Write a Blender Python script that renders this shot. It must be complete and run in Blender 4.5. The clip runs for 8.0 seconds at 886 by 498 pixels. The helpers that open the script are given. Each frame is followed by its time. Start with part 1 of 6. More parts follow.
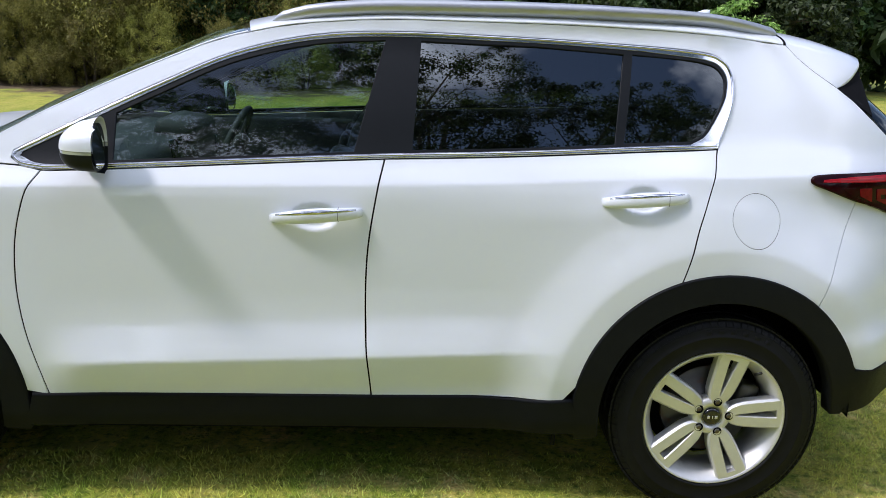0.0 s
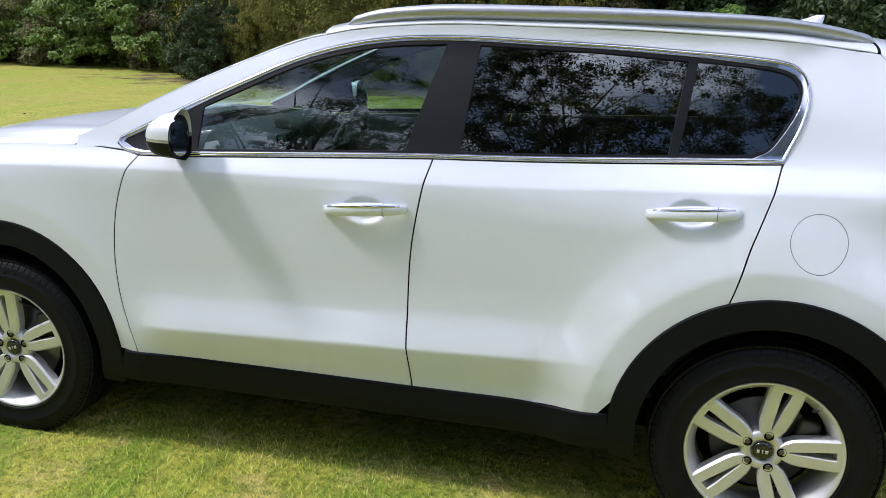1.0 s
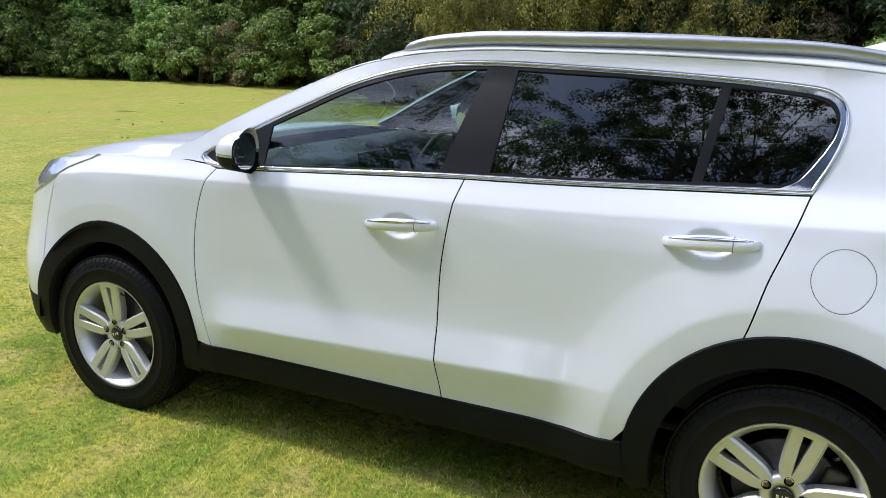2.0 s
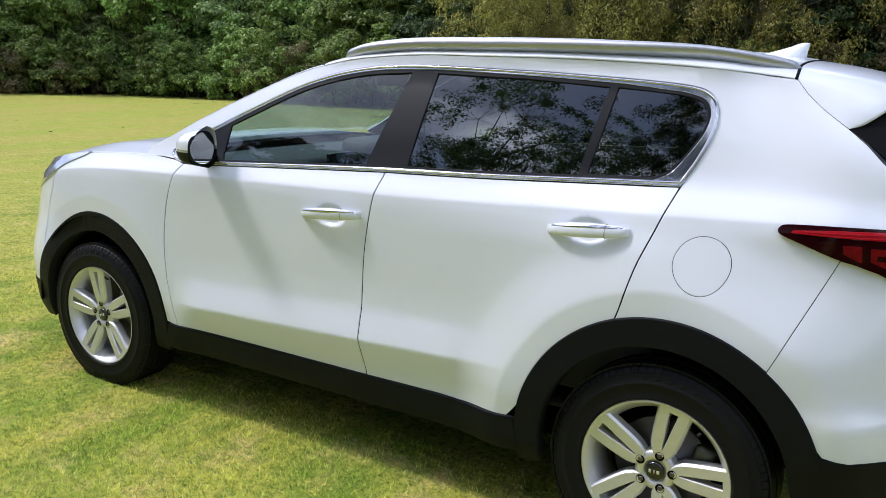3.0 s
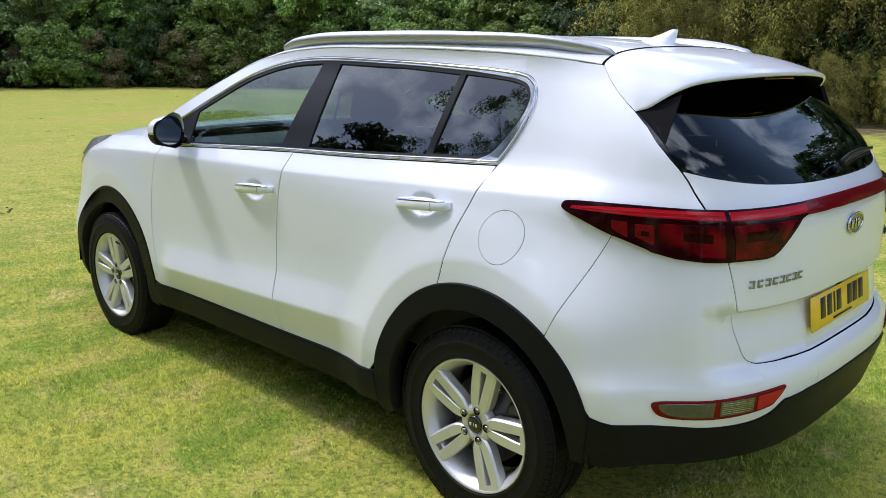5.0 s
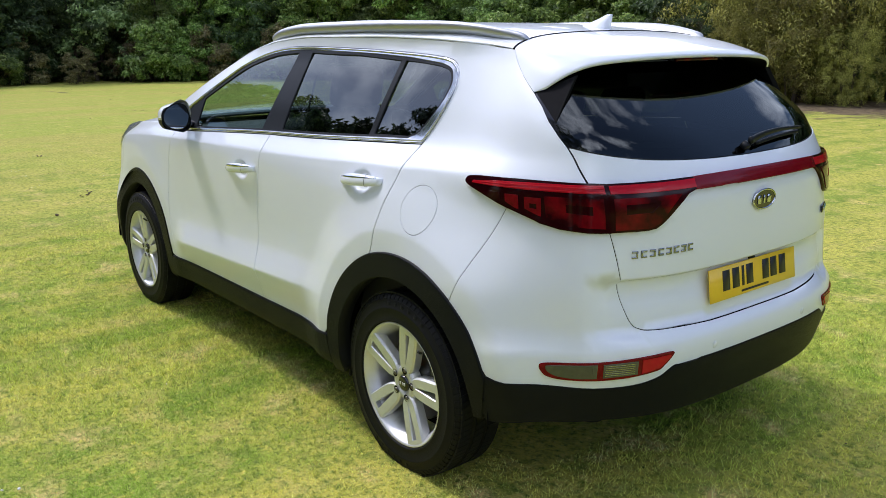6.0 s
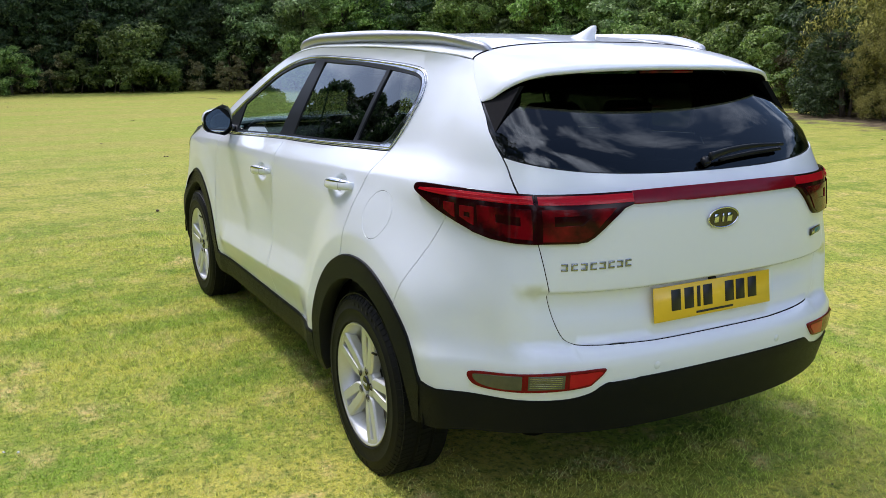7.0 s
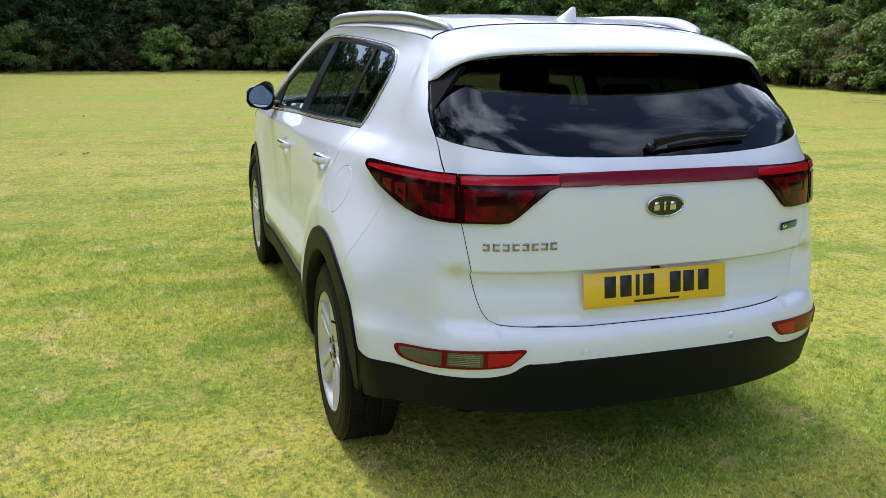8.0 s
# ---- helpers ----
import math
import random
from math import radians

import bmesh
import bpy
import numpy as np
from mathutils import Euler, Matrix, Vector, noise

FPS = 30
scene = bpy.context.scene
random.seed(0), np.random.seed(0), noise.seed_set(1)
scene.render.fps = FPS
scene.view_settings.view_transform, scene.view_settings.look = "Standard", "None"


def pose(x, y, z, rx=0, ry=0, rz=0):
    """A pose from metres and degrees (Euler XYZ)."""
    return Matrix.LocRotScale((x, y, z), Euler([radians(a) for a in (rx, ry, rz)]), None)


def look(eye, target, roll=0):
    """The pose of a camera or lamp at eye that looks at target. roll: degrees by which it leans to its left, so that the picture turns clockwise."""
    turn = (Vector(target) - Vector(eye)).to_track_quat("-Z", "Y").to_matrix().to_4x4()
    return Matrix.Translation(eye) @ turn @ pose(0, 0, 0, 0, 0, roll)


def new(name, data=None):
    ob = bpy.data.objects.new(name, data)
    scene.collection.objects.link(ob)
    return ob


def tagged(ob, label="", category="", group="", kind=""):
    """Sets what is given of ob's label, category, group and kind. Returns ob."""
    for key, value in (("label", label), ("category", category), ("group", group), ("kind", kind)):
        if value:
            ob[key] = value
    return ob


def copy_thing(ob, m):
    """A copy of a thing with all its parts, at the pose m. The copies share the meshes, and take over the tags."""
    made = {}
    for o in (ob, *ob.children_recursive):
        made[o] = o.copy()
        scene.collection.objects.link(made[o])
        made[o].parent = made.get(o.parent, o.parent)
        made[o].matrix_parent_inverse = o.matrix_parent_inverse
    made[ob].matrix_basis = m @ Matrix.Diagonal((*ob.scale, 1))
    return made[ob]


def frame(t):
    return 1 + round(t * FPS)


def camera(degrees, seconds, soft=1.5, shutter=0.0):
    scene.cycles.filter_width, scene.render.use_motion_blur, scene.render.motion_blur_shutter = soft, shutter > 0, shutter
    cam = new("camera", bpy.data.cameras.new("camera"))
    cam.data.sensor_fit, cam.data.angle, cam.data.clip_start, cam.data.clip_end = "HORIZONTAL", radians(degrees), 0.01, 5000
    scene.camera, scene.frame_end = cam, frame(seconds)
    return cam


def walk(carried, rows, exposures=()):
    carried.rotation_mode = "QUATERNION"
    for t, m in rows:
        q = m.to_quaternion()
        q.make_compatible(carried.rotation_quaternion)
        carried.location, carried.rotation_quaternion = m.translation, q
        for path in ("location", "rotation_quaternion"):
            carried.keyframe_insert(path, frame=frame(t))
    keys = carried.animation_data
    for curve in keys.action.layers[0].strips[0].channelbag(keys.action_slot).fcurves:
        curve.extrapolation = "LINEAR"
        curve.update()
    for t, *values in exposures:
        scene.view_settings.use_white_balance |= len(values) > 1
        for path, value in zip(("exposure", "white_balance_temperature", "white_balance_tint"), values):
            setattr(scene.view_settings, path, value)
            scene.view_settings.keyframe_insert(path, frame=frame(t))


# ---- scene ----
from mathutils.geometry import delaunay_2d_cdt

cam = camera(55.7, 8.0, soft=0.7)
PATH = [
    (0, (-1.005, -3.376, 1.532), (-0.923, -1.444, 1.023), 1.7),
    (0.5, (-0.721, -3.378, 1.53), (-0.809, -1.448, 1.014), 2.1),
    (1, (-0.453, -3.378, 1.547), (-0.884, -1.494, 1.033), 2.0),
    (1.5, (-0.17, -3.301, 1.559), (-0.861, -1.495, 1.049), 1.9),
    (1.7, (-0.085, -3.295, 1.574), (-0.85, -1.516, 1.075), 1.8),
    (2.8, (0.564, -3.305, 1.544), (-0.442, -1.631, 1.112), 1.6),
    (3, (0.674, -3.252, 1.531), (-0.351, -1.591, 1.096), 1.6),
    (3.5, (0.926, -3.146, 1.549), (-0.17, -1.533, 1.105), 1.4),
    (4, (1.255, -3.102, 1.536), (0.068, -1.555, 1.092), 0.6),
    (4.2, (1.365, -3.081, 1.554), (0.157, -1.554, 1.099), 0.4),
    (5.3, (1.903, -2.753, 1.545), (0.497, -1.406, 1.089), 0.6),
    (5.5, (2.04, -2.705, 1.531), (0.602, -1.391, 1.076), 0.4),
    (6, (2.322, -2.555, 1.542), (0.806, -1.344, 1.058), -0.4),
    (6.5, (2.526, -2.299, 1.532), (0.917, -1.214, 1.051), -0.5),
    (7, (2.721, -2.051, 1.532), (1.013, -1.116, 1.076), 0.1),
    (7.5, (2.948, -1.793, 1.542), (1.17, -1.005, 1.074), 0.8),
    (8, (3.046, -1.471, 1.527), (1.21, -0.852, 1.031), 0.8),
]
walk(cam, [(t, look(eye, target, roll)) for t, eye, target, roll in PATH],
     exposures=[(t, stops, 6150, 19.5) for t, stops in ((0, 0.50), (1.5, 0.50), (3.5, 0.50), (5.5, 0.50), (8, 0.53))])

# ---- light: a hazy summer sun from ahead of the car, broken cloud ----
SUN_TO = Vector((-0.60, -0.17, 0.82)).normalized()
sun_data = bpy.data.lights.new("sun", "SUN")
sun_data.energy, sun_data.angle, sun_data.color = 1.70, radians(8), (1.0, 0.97, 0.92)
sun = new("sun", sun_data)
sun.matrix_world = Matrix.Translation((-20, -9, 25)) @ (-SUN_TO).to_track_quat("-Z", "Y").to_matrix().to_4x4()

world = bpy.data.worlds.new("sky")
scene.world = world
world.use_nodes = True
wt = world.node_tree
wt.nodes.clear()


def wnode(kind, **values):
    n = wt.nodes.new(kind)
    for key, value in values.items():
        n.inputs[key].default_value = value
    return n


sky = wt.nodes.new("ShaderNodeTexSky")
sky.sky_type, sky.sun_disc = "NISHITA", False
sky.sun_elevation = math.asin(SUN_TO.z)
sky.sun_rotation = math.atan2(SUN_TO.x, SUN_TO.y) % (2 * math.pi)
coord = wt.nodes.new("ShaderNodeTexCoord")
stretch = wt.nodes.new("ShaderNodeMapping")
stretch.inputs["Scale"].default_value = (1.0, 1.0, 1.3)
stretch.inputs["Location"].default_value = (0.35, 0.1, 0.0)
cloud = wnode("ShaderNodeTexNoise", Scale=2.0, Detail=9.0, Roughness=0.55, Distortion=0.0)
cover = wt.nodes.new("ShaderNodeValToRGB")
cover.color_ramp.elements[0].position, cover.color_ramp.elements[1].position = 0.48, 0.61
grey = wnode("ShaderNodeTexNoise", Scale=5.5, Detail=6.0, Roughness=0.6)
tone = wt.nodes.new("ShaderNodeValToRGB")
tone.color_ramp.elements[0].position, tone.color_ramp.elements[0].color = 0.30, (0.40, 0.46, 0.55, 1)
tone.color_ramp.elements[1].position, tone.color_ramp.elements[1].color = 0.70, (0.92, 0.98, 1.06, 1)
blue = wnode("ShaderNodeBackground", Strength=0.12)
white = wnode("ShaderNodeBackground", Strength=2.45)
both = wt.nodes.new("ShaderNodeMixShader")
out = wt.nodes.new("ShaderNodeOutputWorld")
for a, b in ((coord.outputs["Generated"], stretch.inputs["Vector"]), (stretch.outputs[0], cloud.inputs["Vector"]),
             (stretch.outputs[0], grey.inputs["Vector"]), (cloud.outputs["Fac"], cover.inputs[0]), (grey.outputs["Fac"], tone.inputs[0]),
             (sky.outputs[0], blue.inputs["Color"]), (tone.outputs[0], white.inputs["Color"]), (cover.outputs[0], both.inputs[0]),
             (blue.outputs[0], both.inputs[1]), (white.outputs[0], both.inputs[2]), (both.outputs[0], out.inputs["Surface"])):
    wt.links.new(a, b)


# ---- materials ----
def material(name, color, rough=0.5, metal=0.0, coat=0.0, vary=0.0, scale=20.0, bump=0.0, bump_scale=200.0, dirt_or_mottle=None, mottle_scale=3.0,
             mottle_from=0.55, rough_vary=0.0, random_tint=0.0, sheen=0.0, spec=0.5):
    """A principled surface with grain at one scale, stains or painted mottling at another, and fine relief."""
    m = bpy.data.materials.new(name)
    m.use_nodes = True
    t = m.node_tree
    p = t.nodes["Principled BSDF"]
    p.inputs["Roughness"].default_value, p.inputs["Metallic"].default_value = rough, metal
    p.inputs["Coat Weight"].default_value, p.inputs["Coat Roughness"].default_value = coat, 0.04
    p.inputs["Sheen Weight"].default_value, p.inputs["Specular IOR Level"].default_value = sheen, spec
    at = t.nodes.new("ShaderNodeTexCoord").outputs["Object"]

    def noisy(size, detail=4.0):
        n = t.nodes.new("ShaderNodeTexNoise")
        n.inputs["Scale"].default_value, n.inputs["Detail"].default_value = size, detail
        t.links.new(at, n.inputs["Vector"])
        return n.outputs["Fac"]

    def mix(fac, a, b):
        n = t.nodes.new("ShaderNodeMix")
        n.data_type = "RGBA"
        for value, socket in ((fac, n.inputs[0]), (a, n.inputs[6]), (b, n.inputs[7])):
            if isinstance(value, bpy.types.NodeSocket):
                t.links.new(value, socket)
            else:
                socket.default_value = value
        return n.outputs[2]

    c = (*color, 1.0)
    if vary:
        c = mix(noisy(scale), tuple(v * (1 - vary) for v in color) + (1.0,), tuple(min(1, v * (1 + vary)) for v in color) + (1.0,))
    if dirt_or_mottle:
        r = t.nodes.new("ShaderNodeMapRange")
        r.inputs["From Min"].default_value, r.inputs["From Max"].default_value = mottle_from, mottle_from + 0.2
        t.links.new(noisy(mottle_scale, 6.0), r.inputs["Value"])
        c = mix(r.outputs[0], c, (*dirt_or_mottle, 1.0))
    if random_tint:
        o = t.nodes.new("ShaderNodeObjectInfo")
        h = t.nodes.new("ShaderNodeHueSaturation")
        r = t.nodes.new("ShaderNodeMapRange")
        r.inputs["To Min"].default_value, r.inputs["To Max"].default_value = 1 - random_tint, 1 + random_tint
        t.links.new(o.outputs["Random"], r.inputs["Value"])
        t.links.new(r.outputs[0], h.inputs["Value"])
        if isinstance(c, tuple):
            h.inputs["Color"].default_value = c
        else:
            t.links.new(c, h.inputs["Color"])
        c = h.outputs[0]
    if isinstance(c, tuple):
        p.inputs["Base Color"].default_value = c
    else:
        t.links.new(c, p.inputs["Base Color"])
    if rough_vary:
        r = t.nodes.new("ShaderNodeMapRange")
        r.inputs["To Min"].default_value, r.inputs["To Max"].default_value = rough - rough_vary, rough + rough_vary
        t.links.new(noisy(scale * 0.5, 6.0), r.inputs["Value"])
        t.links.new(r.outputs[0], p.inputs["Roughness"])
    if bump:
        b = t.nodes.new("ShaderNodeBump")
        b.inputs["Strength"].default_value, b.inputs["Distance"].default_value = bump, 0.002
        t.links.new(noisy(bump_scale, 3.0), b.inputs["Height"])
        t.links.new(b.outputs[0], p.inputs["Normal"])
    return m


def pane_material(name, tint, straight=0.07):
    """Thin tinted glass: it lets light through by its tint and mirrors more the flatter one looks along it."""
    m = bpy.data.materials.new(name)
    m.use_nodes = True
    t = m.node_tree
    t.nodes.clear()
    clear = t.nodes.new("ShaderNodeBsdfTransparent")
    clear.inputs["Color"].default_value = (*tint, 1)
    gloss = t.nodes.new("ShaderNodeBsdfGlossy")
    gloss.inputs["Roughness"].default_value = 0.0
    gloss.inputs["Color"].default_value = (0.95, 1.0, 0.98, 1)
    facing = t.nodes.new("ShaderNodeLayerWeight")
    facing.inputs["Blend"].default_value = 0.5
    power = t.nodes.new("ShaderNodeMath")
    power.operation = "POWER"
    power.inputs[1].default_value = 5.0
    share = t.nodes.new("ShaderNodeMath")
    share.operation = "MULTIPLY_ADD"
    share.inputs[1].default_value, share.inputs[2].default_value = 1 - straight, straight
    mix = t.nodes.new("ShaderNodeMixShader")
    o = t.nodes.new("ShaderNodeOutputMaterial")
    for a, b in ((facing.outputs["Facing"], power.inputs[0]), (power.outputs[0], share.inputs[0]), (share.outputs[0], mix.inputs[0]), (clear.outputs[0], mix.inputs[1]),
                 (gloss.outputs[0], mix.inputs[2]), (mix.outputs[0], o.inputs[0])):
        t.links.new(a, b)
    return m


PAINT = material("white_pearl_paint", (0.80, 0.835, 0.875), 0.38, coat=0.8, vary=0.012, scale=900, rough_vary=0.03, dirt_or_mottle=(0.77, 0.79, 0.815), mottle_scale=2.2, mottle_from=0.62)
CLADDING = material("textured_black_plastic", (0.0068, 0.0078, 0.0092), 0.44, spec=0.13, vary=0.2, scale=60, bump=0.5, bump_scale=900, dirt_or_mottle=(0.0105, 0.0115, 0.0125), mottle_scale=5, mottle_from=0.62)
GLOSS_BLACK = material("gloss_black_plastic", (0.008, 0.008, 0.009), 0.12, coat=0.6)
SATIN_BLACK = material("satin_black_film", (0.0075, 0.0090, 0.0105), 0.42, spec=0.2, vary=0.15, scale=80)
DARK_CHROME = material("dark_chrome", (0.34, 0.35, 0.37), 0.15, 1.0)
CHROME = material("chrome", (0.66, 0.67, 0.68), 0.13, 1.0, rough_vary=0.05, scale=30)
RAIL = material("silver_satin_metal", (0.50, 0.51, 0.52), 0.42, 0.8, vary=0.05, scale=40, rough_vary=0.05)
ALLOY = material("silver_alloy_paint", (0.70, 0.70, 0.69), 0.44, 0.6, coat=0.5, vary=0.06, scale=50, dirt_or_mottle=(0.30, 0.27, 0.22), mottle_scale=9, mottle_from=0.66)
RUBBER = material("tyre_rubber", (0.0068, 0.0072, 0.0080), 0.55, spec=0.16, vary=0.3, scale=25, bump=0.3, bump_scale=400, dirt_or_mottle=(0.014, 0.0138, 0.0132), mottle_scale=7, mottle_from=0.58)
STEEL = material("brake_steel", (0.14, 0.135, 0.13), 0.40, 0.9, vary=0.2, scale=60, dirt_or_mottle=(0.20, 0.10, 0.05), mottle_scale=20)
BODY_DARK = material("unpainted_black_metal", (0.006, 0.006, 0.006), 0.8, spec=0.04, vary=0.2)
TRIM_DARK = material("charcoal_cabin_plastic", (0.030, 0.032, 0.034), 0.6, vary=0.15, scale=40, bump=0.3, bump_scale=700)
CLOTH = material("black_seat_cloth", (0.022, 0.022, 0.024), 0.85, vary=0.3, scale=90, bump=0.6, bump_scale=600, sheen=0.2)
HEADLINER = material("pale_grey_headliner", (0.45, 0.45, 0.43), 0.9, vary=0.08, scale=80)
RED_LENS = material("red_lamp_lens", (0.44, 0.004, 0.012), 0.14, spec=0.30, vary=0.15, scale=60)
BAR_LENS = material("deep_crimson_lens", (0.17, 0.002, 0.008), 0.14, spec=0.35, vary=0.2, scale=30)
GLOW_LINE = material("bright_red_ridge", (0.55, 0.008, 0.014), 0.25, spec=0.3)
DARK_LENS = material("smoked_red_lens", (0.020, 0.0008, 0.002), 0.10, spec=0.2, vary=0.2, scale=40)
CLEAR_LENS = material("ribbed_clear_lens", (0.060, 0.056, 0.045), 0.15, coat=1.0, vary=0.25, scale=50)
HEAD_LENS = material("headlamp_lens", (0.55, 0.58, 0.62), 0.10, 0.5, coat=1.0, vary=0.4, scale=14)
PLATE = material("reflective_yellow_plate", (0.86, 0.55, 0.02), 0.35, coat=0.4, vary=0.03, scale=60)
PRINT = material("black_print", (0.012, 0.012, 0.012), 0.4)
GREEN = material("green_enamel", (0.05, 0.20, 0.19), 0.3, vary=0.1)
MIRROR = material("mirror_glass", (0.85, 0.87, 0.88), 0.01, 1.0)
FRONT_GLASS = pane_material("green_tinted_glass", (0.50, 0.64, 0.60), 0.08)
REAR_GLASS = pane_material("dark_privacy_glass", (0.095, 0.122, 0.115), 0.120)
SCREEN_GLASS = pane_material("windscreen_glass", (0.70, 0.78, 0.74))


# ---- small tools ----
def curve(*pts):
    """A smooth monotone curve through (x, y) points."""
    xs, ys = [p[0] for p in pts], [p[1] for p in pts]
    h = [b - a for a, b in zip(xs, xs[1:])]
    d = [(ys[i + 1] - ys[i]) / h[i] for i in range(len(h))]
    m = [d[0]] + [0.0 if d[i - 1] * d[i] <= 0 else 2 * d[i - 1] * d[i] / (d[i - 1] + d[i]) for i in range(1, len(d))] + [d[-1]]

    def f(x):
        if x <= xs[0]:
            return ys[0] + m[0] * (x - xs[0])
        if x >= xs[-1]:
            return ys[-1] + m[-1] * (x - xs[-1])
        i = max(k for k in range(len(h)) if xs[k] <= x)
        t = (x - xs[i]) / h[i]
        return (ys[i] * (1 + 2 * t) * (1 - t) ** 2 + m[i] * h[i] * t * (1 - t) ** 2
                + ys[i + 1] * t * t * (3 - 2 * t) + m[i + 1] * h[i] * t * t * (t - 1))
    return f


def smooth(lo, hi, x):
    t = min(1.0, max(0.0, (x - lo) / (hi - lo)))
    return t * t * (3 - 2 * t)


def spline(pts, n=6):
    """A smooth line through points of any dimension, ends included."""
    v = [Vector(p) for p in pts]
    v = [2 * v[0] - v[1]] + v + [2 * v[-1] - v[-2]]
    line = []
    for a, b, c, d in zip(v, v[1:], v[2:], v[3:]):
        for i in range(n):
            t = i / n
            line.append(tuple(0.5 * (2 * b + (c - a) * t + (2 * a - 5 * b + 4 * c - d) * t * t + (3 * b - a - 3 * c + d) * t ** 3)))
    return line + [tuple(v[-2])]


def arc(cx, cz, r, a0, a1, n=16):
    return [(cx + r * math.cos(radians(a0 + (a1 - a0) * i / n)), cz + r * math.sin(radians(a0 + (a1 - a0) * i / n))) for i in range(n + 1)]


def empty(name, m=Matrix()):
    ob = new(name)
    ob.empty_display_size = 0.1
    ob.matrix_world = m
    return ob


def part(name, bm, mat, parent, label="", flat=False):
    """Links a bmesh as one mesh object under its thing."""
    me = bpy.data.meshes.new(name)
    bm.to_mesh(me)
    bm.free()
    if not flat:
        me.shade_smooth()
    me.materials.append(mat)
    ob = new(name, me)
    ob.parent = parent
    return tagged(ob, label)


BENT = {}


def raw(name, verts, faces, mat, parent, label="", normals=None, flat=False):
    me = bpy.data.meshes.new(name)
    me.from_pydata([tuple(v) for v in verts], [], faces)
    if not flat:
        me.shade_smooth()
    if normals:
        me.normals_split_custom_set_from_vertices([tuple(n) for n in normals])
    me.materials.append(mat)
    ob = new(name, me)
    ob.parent = parent
    if normals:
        BENT[ob.name] = [Vector(n) for n in normals]
    return tagged(ob, label)


def bevelled(bm, width, segments=2, angle=30):
    edges = [e for e in bm.edges if len(e.link_faces) == 2 and e.calc_face_angle(0) > radians(angle)]
    bmesh.ops.bevel(bm, geom=edges, offset=width, segments=segments, affect="EDGES", profile=0.5, clamp_overlap=True)
    return bm


def box(size, at=(0, 0, 0), bevel=0.0, m=None, segments=2):
    bm = bmesh.new()
    bmesh.ops.create_cube(bm, size=1, matrix=Matrix.Diagonal((*size, 1)))
    if bevel:
        bevelled(bm, bevel, segments)
    bmesh.ops.transform(bm, matrix=(m or Matrix.Translation(at)), verts=bm.verts)
    return bm


def joined(*meshes):
    first = meshes[0]
    for other in meshes[1:]:
        me = bpy.data.meshes.new("join")
        other.to_mesh(me)
        other.free()
        first.from_mesh(me)
        bpy.data.meshes.remove(me)
    return first


def tube(points, radius, sides=10, closed=False, squash=None, taper=None):
    """A swept tube along points; squash: (width, height) factors of the section; taper: radius factor by the way along."""
    pts = [Vector(p) for p in points]
    bm, rings = bmesh.new(), []
    for i, p in enumerate(pts):
        a, b = (pts[i - 1], pts[(i + 1) % len(pts)]) if closed else (pts[max(i - 1, 0)], pts[min(i + 1, len(pts) - 1)])
        way = (b - a).normalized()
        side = way.cross(Vector((0, 0, 1)))
        side = side.normalized() if side.length > 1e-3 else Vector((1, 0, 0))
        up = side.cross(way)
        k = radius * (taper(i / (len(pts) - 1)) if taper else 1)
        sw, sh = squash or (1, 1)
        rings.append([bm.verts.new(p + side * (k * sw * math.cos(2 * math.pi * j / sides)) + up * (k * sh * math.sin(2 * math.pi * j / sides))) for j in range(sides)])
    for i in range(len(rings) if closed else len(rings) - 1):
        r, q = rings[i], rings[(i + 1) % len(rings)]
        for j in range(sides):
            bm.faces.new((r[j], r[(j + 1) % sides], q[(j + 1) % sides], q[j]))
    if not closed:
        bm.faces.new(rings[0][::-1])
        bm.faces.new(rings[-1])
    bmesh.ops.recalc_face_normals(bm, faces=bm.faces)
    return bm


def lathe(profile, steps=64, axis="y"):
    """Turns (radius, along) points about the y axis."""
    bm, rings = bmesh.new(), []
    for r, a in profile:
        rings.append([bm.verts.new((r * math.cos(2 * math.pi * i / steps), a, r * math.sin(2 * math.pi * i / steps))) for i in range(steps)])
    for r, q in zip(rings, rings[1:]):
        for i in range(steps):
            bm.faces.new((r[i], r[(i + 1) % steps], q[(i + 1) % steps], q[i]))
    bmesh.ops.recalc_face_normals(bm, faces=bm.faces)
    return bm


# ---- the car's skin: front to -x, its near side to -y, rear axle at x = 0 ----
AXLES, ARCH_Z, ARCH_R, ARCH_IN, HUB_Z = (0.0, -2.67), 0.362, 0.470, 0.388, 0.345
HALF = curve((0.18, 0.80), (0.27, 0.845), (0.34, 0.866), (0.40, 0.870), (0.50, 0.878), (0.70, 0.875),
             (0.80, 0.874), (0.90, 0.872), (1.00, 0.869), (1.05, 0.8665), (1.080, 0.8622), (1.0855, 0.8610), (1.0905, 0.8588), (1.10, 0.8532), (1.165, 0.813), (1.30, 0.760), (1.45, 0.697), (1.60, 0.628))
BELT = curve((-3.5, 0.89), (-3.3, 0.978), (-3.1, 1.042), (-2.7, 1.104), (-2.2, 1.130), (-1.07, 1.163), (0.0, 1.20), (0.4, 1.215))
TAIL = curve((0.18, 0.74), (0.30, 0.80), (0.40, 0.835), (0.47, 0.855), (0.54, 0.874), (0.60, 0.878), (0.62, 0.876), (0.650, 0.858), (0.668, 0.826), (0.72, 0.822), (0.795, 0.806),
             (0.8235, 0.808), (0.8365, 0.8335), (0.92, 0.838), (1.03, 0.838), (1.10, 0.828), (1.14, 0.806), (1.18, 0.772), (1.26, 0.695), (1.36, 0.575), (1.46, 0.44), (1.60, 0.25))
